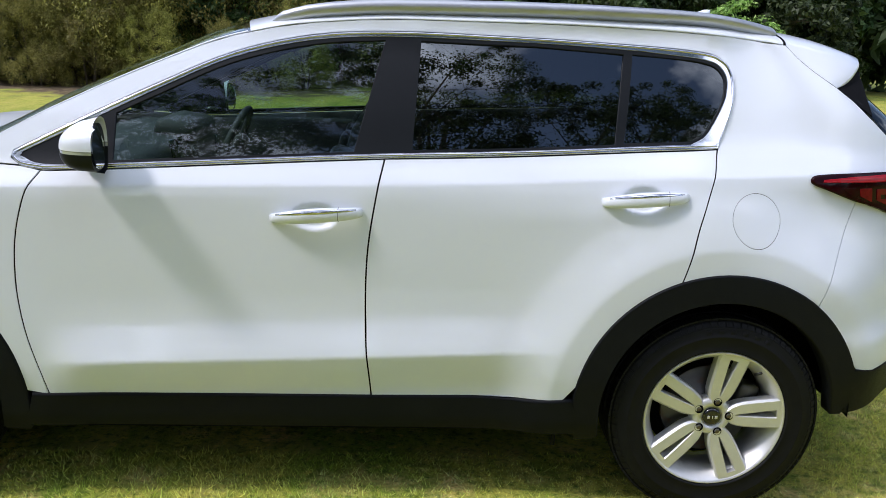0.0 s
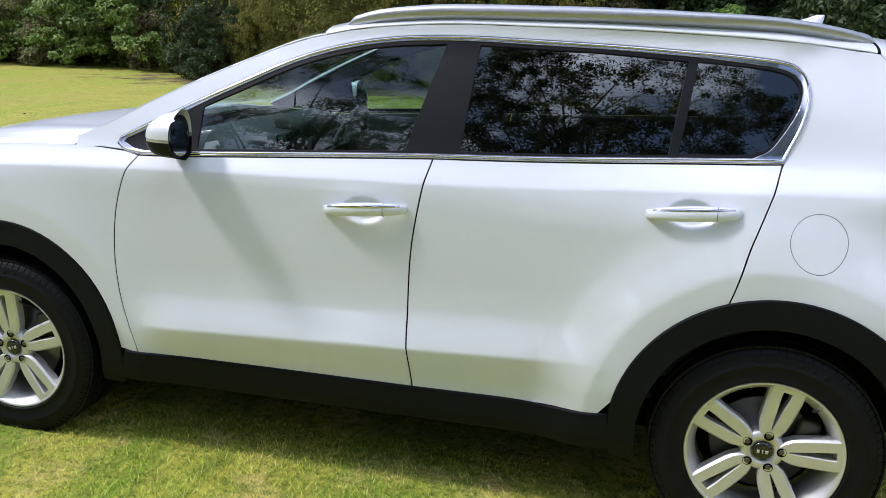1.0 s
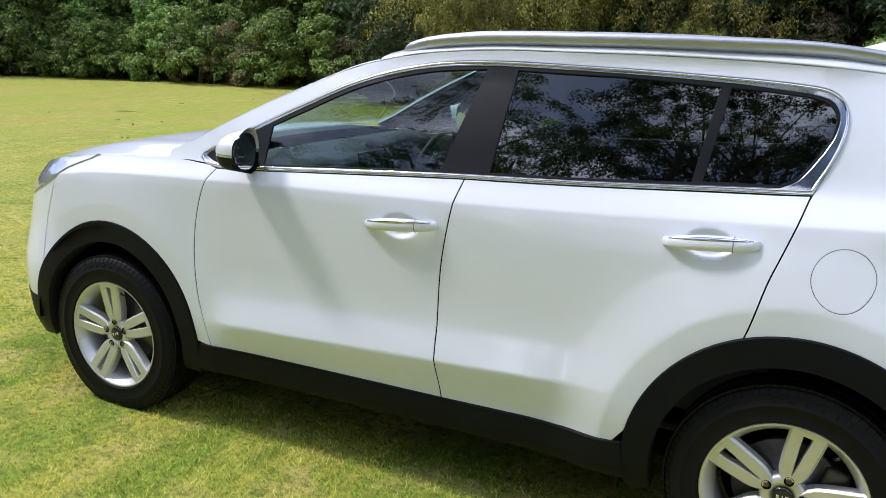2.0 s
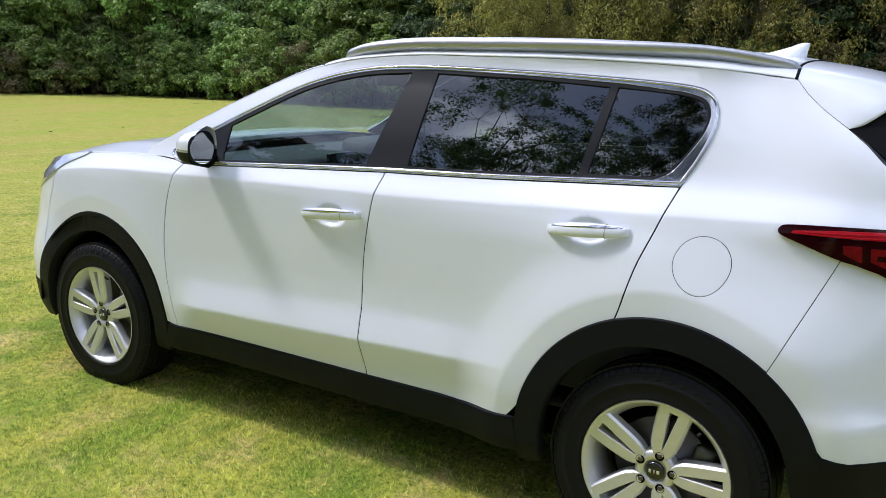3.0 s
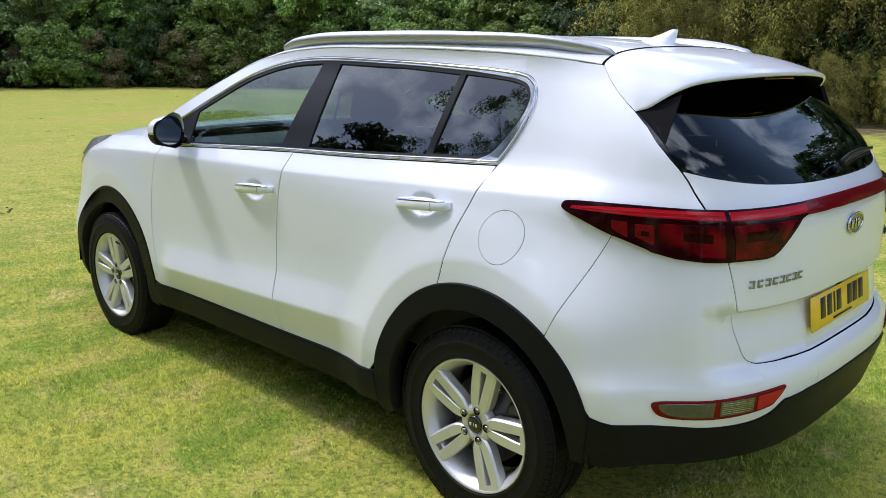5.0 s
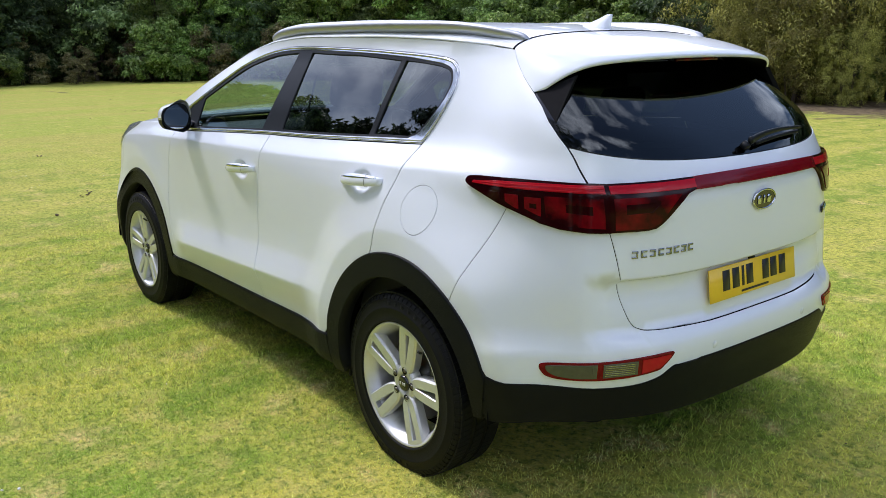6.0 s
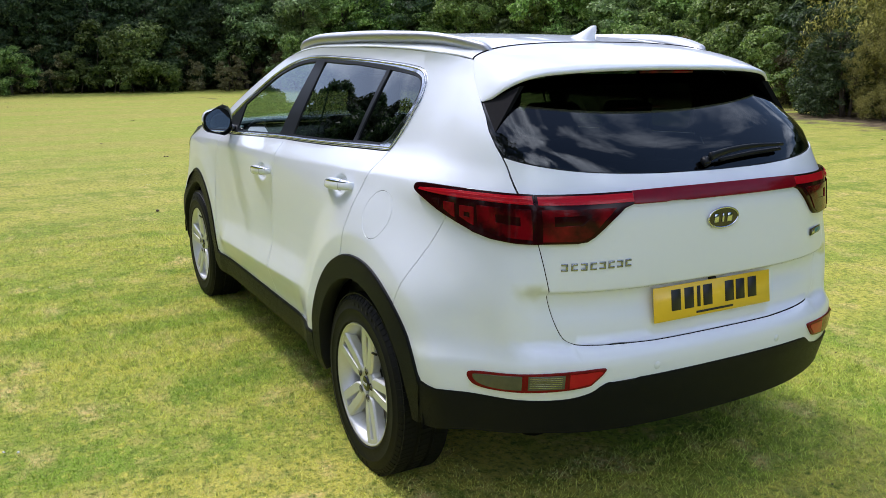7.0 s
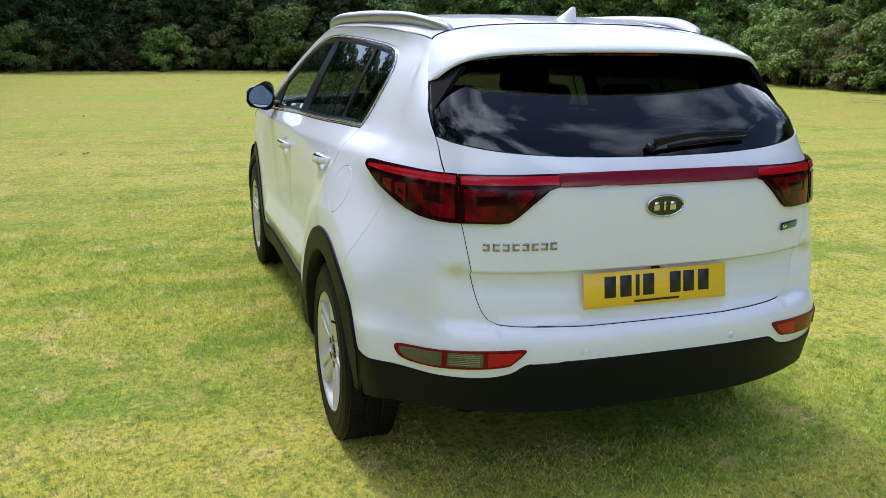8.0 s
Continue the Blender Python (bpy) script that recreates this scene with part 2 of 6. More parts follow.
TAIL_PLAIN = curve((0.18, 0.74), (0.30, 0.80), (0.40, 0.835), (0.47, 0.855), (0.54, 0.874), (0.60, 0.880), (0.618, 0.879), (0.655, 0.860), (0.80, 0.852), (1.03, 0.838), (1.10, 0.828), (1.14, 0.806),
                   (1.18, 0.772), (1.26, 0.695), (1.36, 0.575), (1.46, 0.44), (1.60, 0.25))
NOSE = curve((0.18, 0.50), (0.35, 0.60), (0.55, 0.64), (0.75, 0.61), (0.90, 0.55), (1.1, 0.40))
FLARE_OUT = curve((0.0, 1.0), (0.068, 0.99), (0.076, 0.975), (0.084, 0.935), (0.17, 0.40), (0.25, 0.08), (0.34, 0.0))
CREASE_OUT = curve((0.30, 0.0), (0.40, 0.0), (0.50, 0.0230), (0.524, 0.0303), (0.5365, 0.0325), (0.549, 0.0303), (0.60, 0.017), (0.66, 0.004), (0.74, 0.0))
ROUND, FRONT_C, FRONT_L = 1.15, -2.95, 1.0


def FLARE(d):
    return 1.0 if d < 0 else (0.0 if d > 0.34 else FLARE_OUT(d))


def CREASE(z):
    return CREASE_OUT(z) if 0.3 < z < 0.74 else 0.0


def half_width(x, z, u):
    b = BELT(x)
    zz = z if z < 0.6 else (0.6 + (z - 0.6) * 0.565 / (b - 0.6) if z < b else 1.165 + z - b)
    w = HALF(zz)
    for a in AXLES:
        w += (0.046 if a == 0 else 0.016) * FLARE(math.hypot(x - a, z - ARCH_Z) - ARCH_R)
    w += CREASE(z - 0.0385 * (x + 1.35)) * smooth(-2.16, -1.95, x) * smooth(-0.42, -0.80, x)
    w -= 0.052 * smooth(-0.12, 0.32, u) * smooth(0.75, 1.05, z)
    w -= 0.026 * smooth(-0.8, 0.0, x) * smooth(1.10, 1.22, z)
    w += 0.016 * smooth(0.36, 0.52, x) * smooth(0.662, 0.612, z)
    w -= 0.032 * smooth(-2.3, -3.1, x) * smooth(0.55, 0.8, z)
    return w


def skin(c, z):
    """The car's outside at c metres round from the middle of its tail (near side: minus) and height z."""
    u = ROUND - abs(c)
    if u > 0:
        f = u / ROUND * math.pi / 2
        a = TAIL_PLAIN(z) + (TAIL(z) - TAIL_PLAIN(z)) * smooth(0.78, 0.96, f)
        n = 3.1 + 2.2 * smooth(1.12, 1.32, z)
        s, k = math.sin(f), math.cos(f)
        r = (abs(s) ** n + abs(k) ** n) ** (-1 / n)
        x = a * r * s
        y = half_width(x, z, u) * r * k
    elif u > FRONT_C:
        x, y = u, half_width(u, z, u)
    else:
        f = min((FRONT_C - u) / FRONT_L, 1.0) * math.pi / 2
        n = 2.5
        s, k = math.sin(f), math.cos(f)
        r = (abs(s) ** n + abs(k) ** n) ** (-1 / n)
        x = FRONT_C - NOSE(z) * r * s
        y = half_width(x, z, u) * r * k
    return Vector((x, y if c > 0 else -y, z))


def at_x(x, z):
    """The round-coordinate on the near side at x."""
    if x <= 0:
        if x >= FRONT_C:
            return x - ROUND
        t = min(0.9999, (FRONT_C - x) / NOSE(z))
        return FRONT_C - ROUND - math.atan2(t, (1 - t ** 2.5) ** 0.4) / (math.pi / 2) * FRONT_L
    n = 3.1 + 2.2 * smooth(1.12, 1.32, z)
    t = min(0.9999, x / TAIL_PLAIN(z))
    return math.atan2(t, (1 - t ** n) ** (1 / n)) / (math.pi / 2) * ROUND - ROUND


def at_y(y, z):
    """The round-coordinate on the tail at y."""
    n = 3.1 + 2.2 * smooth(1.12, 1.32, z)
    x = 0.75
    for _ in range(3):
        s = min(0.9999, abs(y) / half_width(x, z, 0.6))
        t = (1 - s ** n) ** (1 / n)
        x = TAIL_PLAIN(z) * t
    c = ROUND - math.atan2(t, s) / (math.pi / 2) * ROUND
    return c if y > 0 else -c


def side(*pts):
    return [(at_x(x, z), z) for x, z in pts]


def tail(*pts):
    return [(at_y(y, z), z) for y, z in pts]


def mirrored(outline):
    return [(-c, z) for c, z in outline][::-1]


def normal_of(surf, a, b, out):
    e = 0.002
    n = (surf(a + e, b) - surf(a - e, b)).cross(surf(a, b + e) - surf(a, b - e))
    n.normalize()
    return n if n.dot(out) > 0 else -n


def area2(o):
    return sum(a[0] * b[1] - b[0] * a[1] for a, b in zip(o, o[1:] + o[:1]))


def inset(o, d):
    """The outline moved inwards by d (outwards where negative)."""
    s = 1 if area2(o) > 0 else -1
    res = []
    for i, p in enumerate(o):
        q, r = Vector(o[i - 1]), Vector(o[(i + 1) % len(o)])
        e1, e2 = (Vector(p) - q), (r - Vector(p))
        n1, n2 = Vector((-e1.y, e1.x)), Vector((-e2.y, e2.x))
        n1 = n1.normalized() if n1.length > 1e-7 else n2.normalized()
        n2 = n2.normalized() if n2.length > 1e-7 else n1
        n = (n1 + n2)
        n = n.normalized() if n.length > 0.1 else n1
        k = max(0.5, n.dot(n1))
        res.append(tuple(Vector(p) + n * (s * d / k)))
    return res


def dense(o, step):
    res = []
    for a, b in zip(o, o[1:] + o[:1]):
        a, b = Vector(a), Vector(b)
        k = max(1, math.ceil((b - a).length / step))
        if (b - a).length > 1e-6:
            res += [tuple(a + (b - a) * (i / k)) for i in range(k)]
    return res


def crossings(p, loops):
    """Whether p lies inside the loops, by even and odd."""
    x, y = p
    odd = False
    for o in loops:
        for (x0, y0), (x1, y1) in zip(o, o[1:] + o[:1]):
            if (y0 > y) != (y1 > y) and x < x0 + (y - y0) * (x1 - x0) / (y1 - y0):
                odd = not odd
    return odd


def ease(verts, norms, axis, order=4):
    """Lays a pane on one smooth curved surface, as bent glass is."""
    u, v = [k for k in range(3) if k != axis]
    p = np.array([tuple(q) for q in verts])
    mid, span = p.mean(0), np.maximum(np.ptp(p, 0), 1e-6)
    q = (p - mid) / span
    powers = [(i, j) for i in range(order) for j in range(order) if i + j < order]
    k, *_ = np.linalg.lstsq(np.stack([q[:, u] ** i * q[:, v] ** j for i, j in powers], 1), p[:, axis], rcond=None)
    for n, (a, b) in enumerate(q[:, (u, v)]):
        du = sum(w * i * a ** (i - 1) * b ** j for w, (i, j) in zip(k, powers) if i) / span[u]
        dv = sum(w * j * a ** i * b ** (j - 1) for w, (i, j) in zip(k, powers) if j) / span[v]
        verts[n][axis] = sum(w * a ** i * b ** j for w, (i, j) in zip(k, powers))
        out = Vector((0, 0, 0))
        out[axis], out[u], out[v] = 1.0, -du, -dv
        out.normalize()
        norms[n] = out if out.dot(norms[n]) > 0 else -out


def patch(name, outline, mat, parent, off=0.0, step=0.035, rim=0.012, holes=(), surf=skin, gap=0.0, label="", out=None, turn=0.003, dish=None, along=(), fair=""):
    """A panel of a surface: its outline (and holes) in the surface's two coordinates, laid off metres proud, with an edge turned in."""
    outline = inset(outline, gap) if gap else list(outline)
    if area2(outline) < 0:
        outline = outline[::-1]
    loops = [dense(outline, step)] + [dense(h if area2(h) < 0 else h[::-1], step) for h in holes]
    coords, edges = [], []
    for o in loops:
        k = len(coords)
        coords += o
        edges += [(k + i, k + (i + 1) % len(o)) for i in range(len(o))]
    bound = np.array(coords)
    lo, hi = bound.min(0), bound.max(0)
    for i in range(int((hi[0] - lo[0]) / step) + 1):
        for j in range(int((hi[1] - lo[1]) / step) + 1):
            p = (lo[0] + (i + 0.5) * step, lo[1] + (j + 0.5) * step)
            if ((bound - p) ** 2).sum(1).min() > (0.55 * step) ** 2 and crossings(p, loops):
                coords.append(p)
    for p in along:
        if ((bound - p) ** 2).sum(1).min() > 0.006 ** 2 and crossings(p, loops):
            coords.append(p)
    vs, es, fs, *_ = delaunay_2d_cdt([Vector(p) for p in coords], edges, [], 0, 1e-6)
    fs = [f for f in fs if crossings(sum((vs[i] for i in f), Vector((0, 0))) / len(f), loops)]
    used = sorted({i for f in fs for i in f})
    idx = {v: k for k, v in enumerate(used)}
    verts, norms, faces = [], [], []
    for i in used:
        a, b = vs[i]
        p = surf(a, b)
        o = out(p) if out else Vector((p.x + 1.2, p.y * 2.2, 0.0 if p.z < 1.7 else 1.0))
        n = normal_of(surf, a, b, o)
        if dish and dish(a, b):
            deep = lambda s, t: surf(s, t) + n * dish(s, t)
            p, n = deep(a, b), normal_of(deep, a, b, o)
        verts.append(p + n * off)
        norms.append(n)
    if fair:
        ease(verts, norms, "xyz".index(fair))
    for f in fs:
        a, b, c = (idx[i] for i in f[:3])
        n = (verts[b] - verts[a]).cross(verts[c] - verts[a])
        faces.append((a, b, c) if n.dot(norms[a]) > 0 else (a, c, b))
    if rim:
        count = {}
        for f in faces:
            for e in zip(f, f[1:] + f[:1]):
                count[tuple(sorted(e))] = count.get(tuple(sorted(e)), []) + [e]
        border = [e[0] for e in count.values() if len(e) == 1]
        sides = {}
        for a, b in border:
            t = (verts[b] - verts[a]).normalized()
            for v in (a, b):
                sides[v] = sides.get(v, Vector((0, 0, 0))) + t.cross(norms[v])
        ring = {}
        for v, s in sides.items():
            s = s.normalized() if s.length > 1e-6 else Vector((0, 0, 1))
            ring[v] = len(verts)
            verts.append(verts[v] + s * turn * 0.5 - norms[v] * turn)
            norms.append((s * 0.8 + norms[v] * 0.5).normalized())
            verts.append(verts[v] + s * turn * 0.5 - norms[v] * rim)
            norms.append(s)
        for a, b in border:
            faces.append((b, a, ring[a], ring[b]))
            faces.append((ring[b], ring[a], ring[a] + 1, ring[b] + 1))
    return raw(name, verts, faces, mat, parent, label, norms)


# roof and windscreen, one surface hung between the two roof edges
EDGE = curve((-2.42, 1.125), (-2.25, 1.20), (-2.1, 1.28), (-1.78, 1.428), (-1.55, 1.515), (-1.3, 1.560), (-1.0, 1.577), (-0.6, 1.573), (-0.2, 1.556), (0.1, 1.532), (0.3, 1.508), (0.5, 1.47))
RISE = curve((-2.42, 0.004), (-1.78, 0.020), (-1.5, 0.038), (-1.0, 0.056), (-0.2, 0.060), (0.3, 0.058), (0.6, 0.04))
BOW = curve((-2.42, -0.17), (-1.9, -0.12), (-1.5, -0.07), (-1.2, -0.02), (-1.0, 0.0), (0.5, 0.0))
HALF_ROOF = 0.65


def top(t, w):
    a = max(-1.0, min(1.0, w / HALF_ROOF))
    h = math.sin(a * math.pi / 2)
    ze = EDGE(t)
    e = skin(at_x(t, ze), ze)
    k = max(0.0, 1 - abs(h) ** 2.6) ** (1 / 1.7)
    rib = sum(0.0035 * math.exp(-((abs(e.y * h) - y) / 0.012) ** 2) for y in (0.20, 0.44)) * smooth(-1.3, -1.15, t) * smooth(0.16, 0.06, t)
    return Vector((e.x + BOW(t) * (1 - h * h), -e.y * h, ze + RISE(t) * k - rib))


HOOD_RISE = curve((-3.5, 0.012), (-3.2, 0.022), (-2.8, 0.032), (-2.3, 0.026))


def bonnet(x, w):
    a = max(-1.0, min(1.0, w / 0.75))
    zb = BELT(x)
    e = skin(at_x(x, zb), zb)
    crease = 0.006 * math.exp(-((abs(a) - 0.72) / 0.11) ** 2)
    return Vector((e.x - 0.12 * (1 - a * a), -e.y * a, zb + HOOD_RISE(x) * (1 - a ** 4) + crease))


def creases():
    """Points along the body's feature lines, where the skin needs finer faces."""
    pts = []
    for x in np.arange(-3.0, 0.5, 0.018):
        b = BELT(x)
        for d in (-0.008, -0.0025, 0.0025, 0.010):
            z = 0.6 + (1.088 + d - 0.6) * (b - 0.6) / 0.565
            pts.append((at_x(x, z), z))
        if -2.1 < x < -0.44:
            for d in (-0.015, -0.0075, 0.0, 0.0075, 0.015):
                pts.append((at_x(x, 0.5), 0.5365 + d + 0.0385 * (x + 1.35)))
    for a in AXLES:
        for k in range(0, 180, 2):
            for d in (0.066, 0.076, 0.086):
                r = ARCH_R + d
                pts.append((at_x(a + r * math.cos(radians(k)), ARCH_Z + r * math.sin(radians(k))), ARCH_Z + r * math.sin(radians(k))))
    return pts


def upward(p):
    return Vector((0, 0, 1))


# ---- the car ----
car = tagged(empty("car"), "white five-door compact SUV with black cladding parked on grass", "car")

# window opening, its inner edge and the panes, as (x, z) on the near side
DLO_TOP = spline([(-0.07, 1.489), (-0.16, 1.4985), (-0.3, 1.509), (-0.6, 1.527), (-1.015, 1.538), (-1.3, 1.521), (-1.55, 1.462), (-1.78, 1.361), (-2.0, 1.255), (-2.192, 1.158)], 5)
DLO_FRONT = spline([(-2.192, 1.158), (-2.195, 1.138), (-2.165, 1.116), (-2.10, 1.107)], 4)
DLO_LOW = spline([(-2.10, 1.107), (-1.9, 1.116), (-1.5, 1.139), (-1.07, 1.162), (-0.5, 1.181), (-0.02, 1.197)], 5)
DLO_BACK = spline([(-0.02, 1.197), (0.008, 1.27), (0.027, 1.365), (0.026, 1.413), (0.009, 1.453), (-0.026, 1.478), (-0.07, 1.489)], 6)
DLO = DLO_TOP[:-1] + DLO_FRONT[:-1] + DLO_LOW[:-1] + DLO_BACK[:-1]
IN_TOP = [(x, z - 0.012) for x, z in spline([(-0.14, 1.489), (-0.22, 1.498), (-0.3, 1.506), (-0.6, 1.525), (-1.015, 1.536), (-1.3, 1.519), (-1.55, 1.460), (-1.78, 1.358), (-2.0, 1.250), (-2.166, 1.168)], 5)]
IN_LOW = spline([(-2.174, 1.143), (-2.10, 1.120), (-1.9, 1.127), (-1.5, 1.150), (-1.07, 1.173), (-0.5, 1.192), (-0.107, 1.206)], 4)
IN_BACK = spline([(-0.107, 1.206), (-0.056, 1.236), (-0.010, 1.325), (0.006, 1.378), (0.004, 1.418), (-0.022, 1.452), (-0.076, 1.469), (-0.14, 1.477)], 5)
DLO_IN = IN_TOP + IN_LOW[:-1] + IN_BACK[:-1]
PANE_F = [(-1.895, 1.136), (-1.5, 1.158), (-1.165, 1.177)] + [(-1.075, 1.512)] + [(x, z - 0.026) for x, z in spline([(-1.075, 1.537), (-1.3, 1.519), (-1.55, 1.458), (-1.78, 1.354), (-1.895, 1.300)], 5)][1:]
PANE_R = [(-0.988, 1.186), (-0.5, 1.201), (-0.350, 1.206), (-0.316, 1.480), (-0.6, 1.502), (-0.965, 1.512)]
PANE_Q = [(-0.322, 1.210), (-0.112, 1.215)] + spline([(-0.112, 1.215), (-0.064, 1.241), (-0.018, 1.325), (-0.003, 1.378), (-0.005, 1.413), (-0.030, 1.444), (-0.082, 1.460), (-0.14, 1.467)], 4)[1:] + [(-0.29, 1.480)]
GAP_F = spline([(-2.105, 1.105), (-2.15, 1.03), (-2.188, 0.86), (-2.18, 0.62), (-2.125, 0.402)], 6)
GAP_B = spline([(-1.070, 1.160), (-1.092, 1.06), (-1.120, 0.86), (-1.122, 0.62), (-1.104, 0.405)], 6)
ARCH_REAR_DOOR = arc(0.0, ARCH_Z, ARCH_R + 0.003, 109, 172, 18)
GAP_R = spline([(-0.022, 1.195), (-0.050, 1.10), (-0.092, 0.98), ARCH_REAR_DOOR[0]], 6)
SILL_TOP = 0.405

DOOR_F = GAP_F + [(-1.7, SILL_TOP), (-1.3, SILL_TOP)] + GAP_B[::-1] + [(x, z - 0.003) for x, z in DLO_LOW if -2.08 < x < -1.09][::-1]
DOOR_R = GAP_B + [(-0.8, SILL_TOP + 0.003)] + [(-0.50, 0.412)] + ARCH_REAR_DOOR[::-1][1:] + GAP_R[::-1][1:] + [(x, z - 0.003) for x, z in DLO_LOW if -1.05 < x < -0.04][::-1]

SEAM = spline([(0.2912, 0.7347), (0.350, 0.86), (0.405, 0.985), (0.43, 1.045)], 5)
ROOF_SIDE = [(x, EDGE(x)) for x in (-2.36, -2.25, -2.1, -1.95, -1.78, -1.65, -1.55, -1.42, -1.3, -1.15, -1.0, -0.8, -0.6, -0.4, -0.2, -0.05, 0.1, 0.222)]
SPOILER_SEAM = [(0.262, 1.478), (0.318, 1.434), (0.384, 1.389)]
SIDE_PANEL = (side(*(DLO_BACK + DLO_TOP[1:] + [(-2.198, 1.138), (-2.170, 1.118), (-2.26, 1.121), (-2.36, 1.113)] + ROOF_SIDE + SPOILER_SEAM))
              + tail((-0.655, 1.345), (-0.668, 1.302), (-0.670, 1.262), (-0.663, 1.228), (-0.654, 1.173), (-0.647, 1.13), (-0.63, 1.056)) + side((0.50, 1.05), *SEAM[::-1])
              + side(*arc(0.0, ARCH_Z, ARCH_R + 0.003, 52, 109, 16)[1:-1]) + side(*GAP_R[::-1][:-1]))
FENDER = (side(*GAP_F[::-1]) + side((-2.165, 1.116), (-2.26, 1.122)) + side(*[(x, BELT(x)) for x in (-2.36, -2.5, -2.65, -2.8, -2.9, -3.0)])
          + side((-3.03, 0.93), (-3.07, 0.80), (-3.075, 0.60)) + side(*arc(-2.67, ARCH_Z, ARCH_R + 0.003, 150, 6, 30)))
SILL = side((-2.205, 0.297), (-2.18, 0.402)) + side((-1.7, SILL_TOP - 0.003), (-1.104, SILL_TOP - 0.003), (-0.6, SILL_TOP), (-0.476, 0.41)) + side((-0.455, 0.297))
CLAD_R = side(*arc(0.0, ARCH_Z, ARCH_R, 20, 173, 80)) + side((-0.470, 0.33), (-0.452, 0.27), (-0.400, 0.27)) + side(*arc(0.0, ARCH_Z, ARCH_IN, 192, 8, 44)) + side((0.394, 0.362), (0.425, 0.362), (0.452, 0.50))
CLAD_F = side(*arc(-2.67, ARCH_Z, ARCH_R, 5, 176, 80)) + side((-3.12, 0.32), (-3.06, 0.27)) + side(*arc(-2.67, ARCH_Z, ARCH_IN, 192, -12, 44)) + side((-2.285, 0.27), (-2.21, 0.27), (-2.198, 0.34))
HEADLAMP = side(*[(x, BELT(x) + 0.002) for x in (-2.78, -2.84, -2.92, -3.0, -3.1, -3.2, -3.3, -3.36)]) + spline(side((-3.37, 0.85), (-3.24, 0.885), (-3.10, 0.945), (-2.95, 1.030), (-2.78, 1.092)), 4)[:-1]
NOSE_SIDE = side((-3.078, 0.60), (-3.072, 0.80), (-3.033, 0.93), (-3.003, 1.05)) + [(at_x(x, BELT(x)), BELT(x)) for x in (-3.1, -3.2, -3.3)] + [(-5.09, 0.80), (-5.09, 0.46)] + side((-3.2, 0.44), (-3.135, 0.44))
NOSE_BLACK = side((-3.13, 0.435), (-3.2, 0.435)) + [(-5.09, 0.455), (-5.09, 0.24)] + side((-3.2, 0.25), (-3.08, 0.27))


def two(name, outline, mat, parent, **more):
    """The panel on the near side and its mirror image on the far side."""
    a = patch(name, outline, mat, parent, **more)
    if more.get("along"):
        more["along"] = [(-c, z) for c, z in more["along"]]
    if more.get("holes"):
        more["holes"] = [mirrored(h) for h in more["holes"]]
    return a, patch(name, mirrored(outline), mat, parent, **more)


# shell behind the panels, wheel housings and floor
SHELL = ([(-5.08, 0.26)] + side((-3.1, 0.26)) + side(*arc(-2.67, ARCH_Z, 0.455, 192, -12, 30)) + side((-2.2, 0.31), (-0.47, 0.31)) + side(*arc(0.0, ARCH_Z, 0.455, 192, 8, 30))
         + side((0.43, 0.40), (0.5, 0.38)) + [(-0.45, 0.38), (-0.01, 0.38), (-0.01, 1.12), (-0.45, 1.10)] + side((0.30, 1.17), (-0.02, 1.16), (-1.07, 1.125), (-2.1, 1.07), (-2.5, 1.05), (-2.9, 1.0), (-3.2, 0.93)) + [(-5.08, 0.80)])
two("body_shell", SHELL, BODY_DARK, car, off=-0.022, step=0.07, rim=0)
GREEN_SHELL = side(*(DLO_BACK + DLO_TOP[1:] + [(-2.26, 1.13)] + [(x, z - 0.004) for x, z in ROOF_SIDE] + SPOILER_SEAM)) + tail((-0.66, 1.30), (-0.655, 1.20)) + side((0.3, 1.17))
two("pillar_lining", GREEN_SHELL, TRIM_DARK, car, off=-0.025, step=0.07, rim=0)


def housing(axle, sign):
    bm, rings = bmesh.new(), []
    for y in (0.60, 0.72, 0.86, 0.885):
        rings.append([bm.verts.new((axle + 0.455 * math.cos(radians(a)), sign * y, ARCH_Z + 0.455 * math.sin(radians(a)))) for a in range(-2, 186, 8)])
    for r, q in zip(rings, rings[1:]):
        for i in range(len(r) - 1):
            bm.faces.new((r[i], r[i + 1], q[i + 1], q[i]))
    bm.faces.new(rings[0])
    return bm


for axle in AXLES:
    for sign in (-1, 1):
        part("wheel_housing", housing(axle, sign), BODY_DARK, car)
# floor, plus unseen added boxes that keep skylight off the ground beneath
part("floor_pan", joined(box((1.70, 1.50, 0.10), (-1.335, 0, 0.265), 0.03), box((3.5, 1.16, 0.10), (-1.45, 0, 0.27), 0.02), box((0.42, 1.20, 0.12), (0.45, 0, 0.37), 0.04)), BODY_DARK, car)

# painted panels
LINES = creases()
GRIP_F, GRIP_R = ((-1.412, 0.979), (-1.137, 1.001)), ((-0.396, 1.042), (-0.133, 1.057))


def cup(grip):
    """The scoop pressed into the door behind its handle."""
    x, z = (grip[0][0] + grip[1][0]) / 2 - 0.005, (grip[0][1] + grip[1][1]) / 2 - 0.004

    def dish(c, h):
        r = math.hypot((abs(c) + x - ROUND) / 0.078, (h - z) / 0.047)
        return -0.015 * (1 - smooth(0.55, 1.0, r))
    return dish


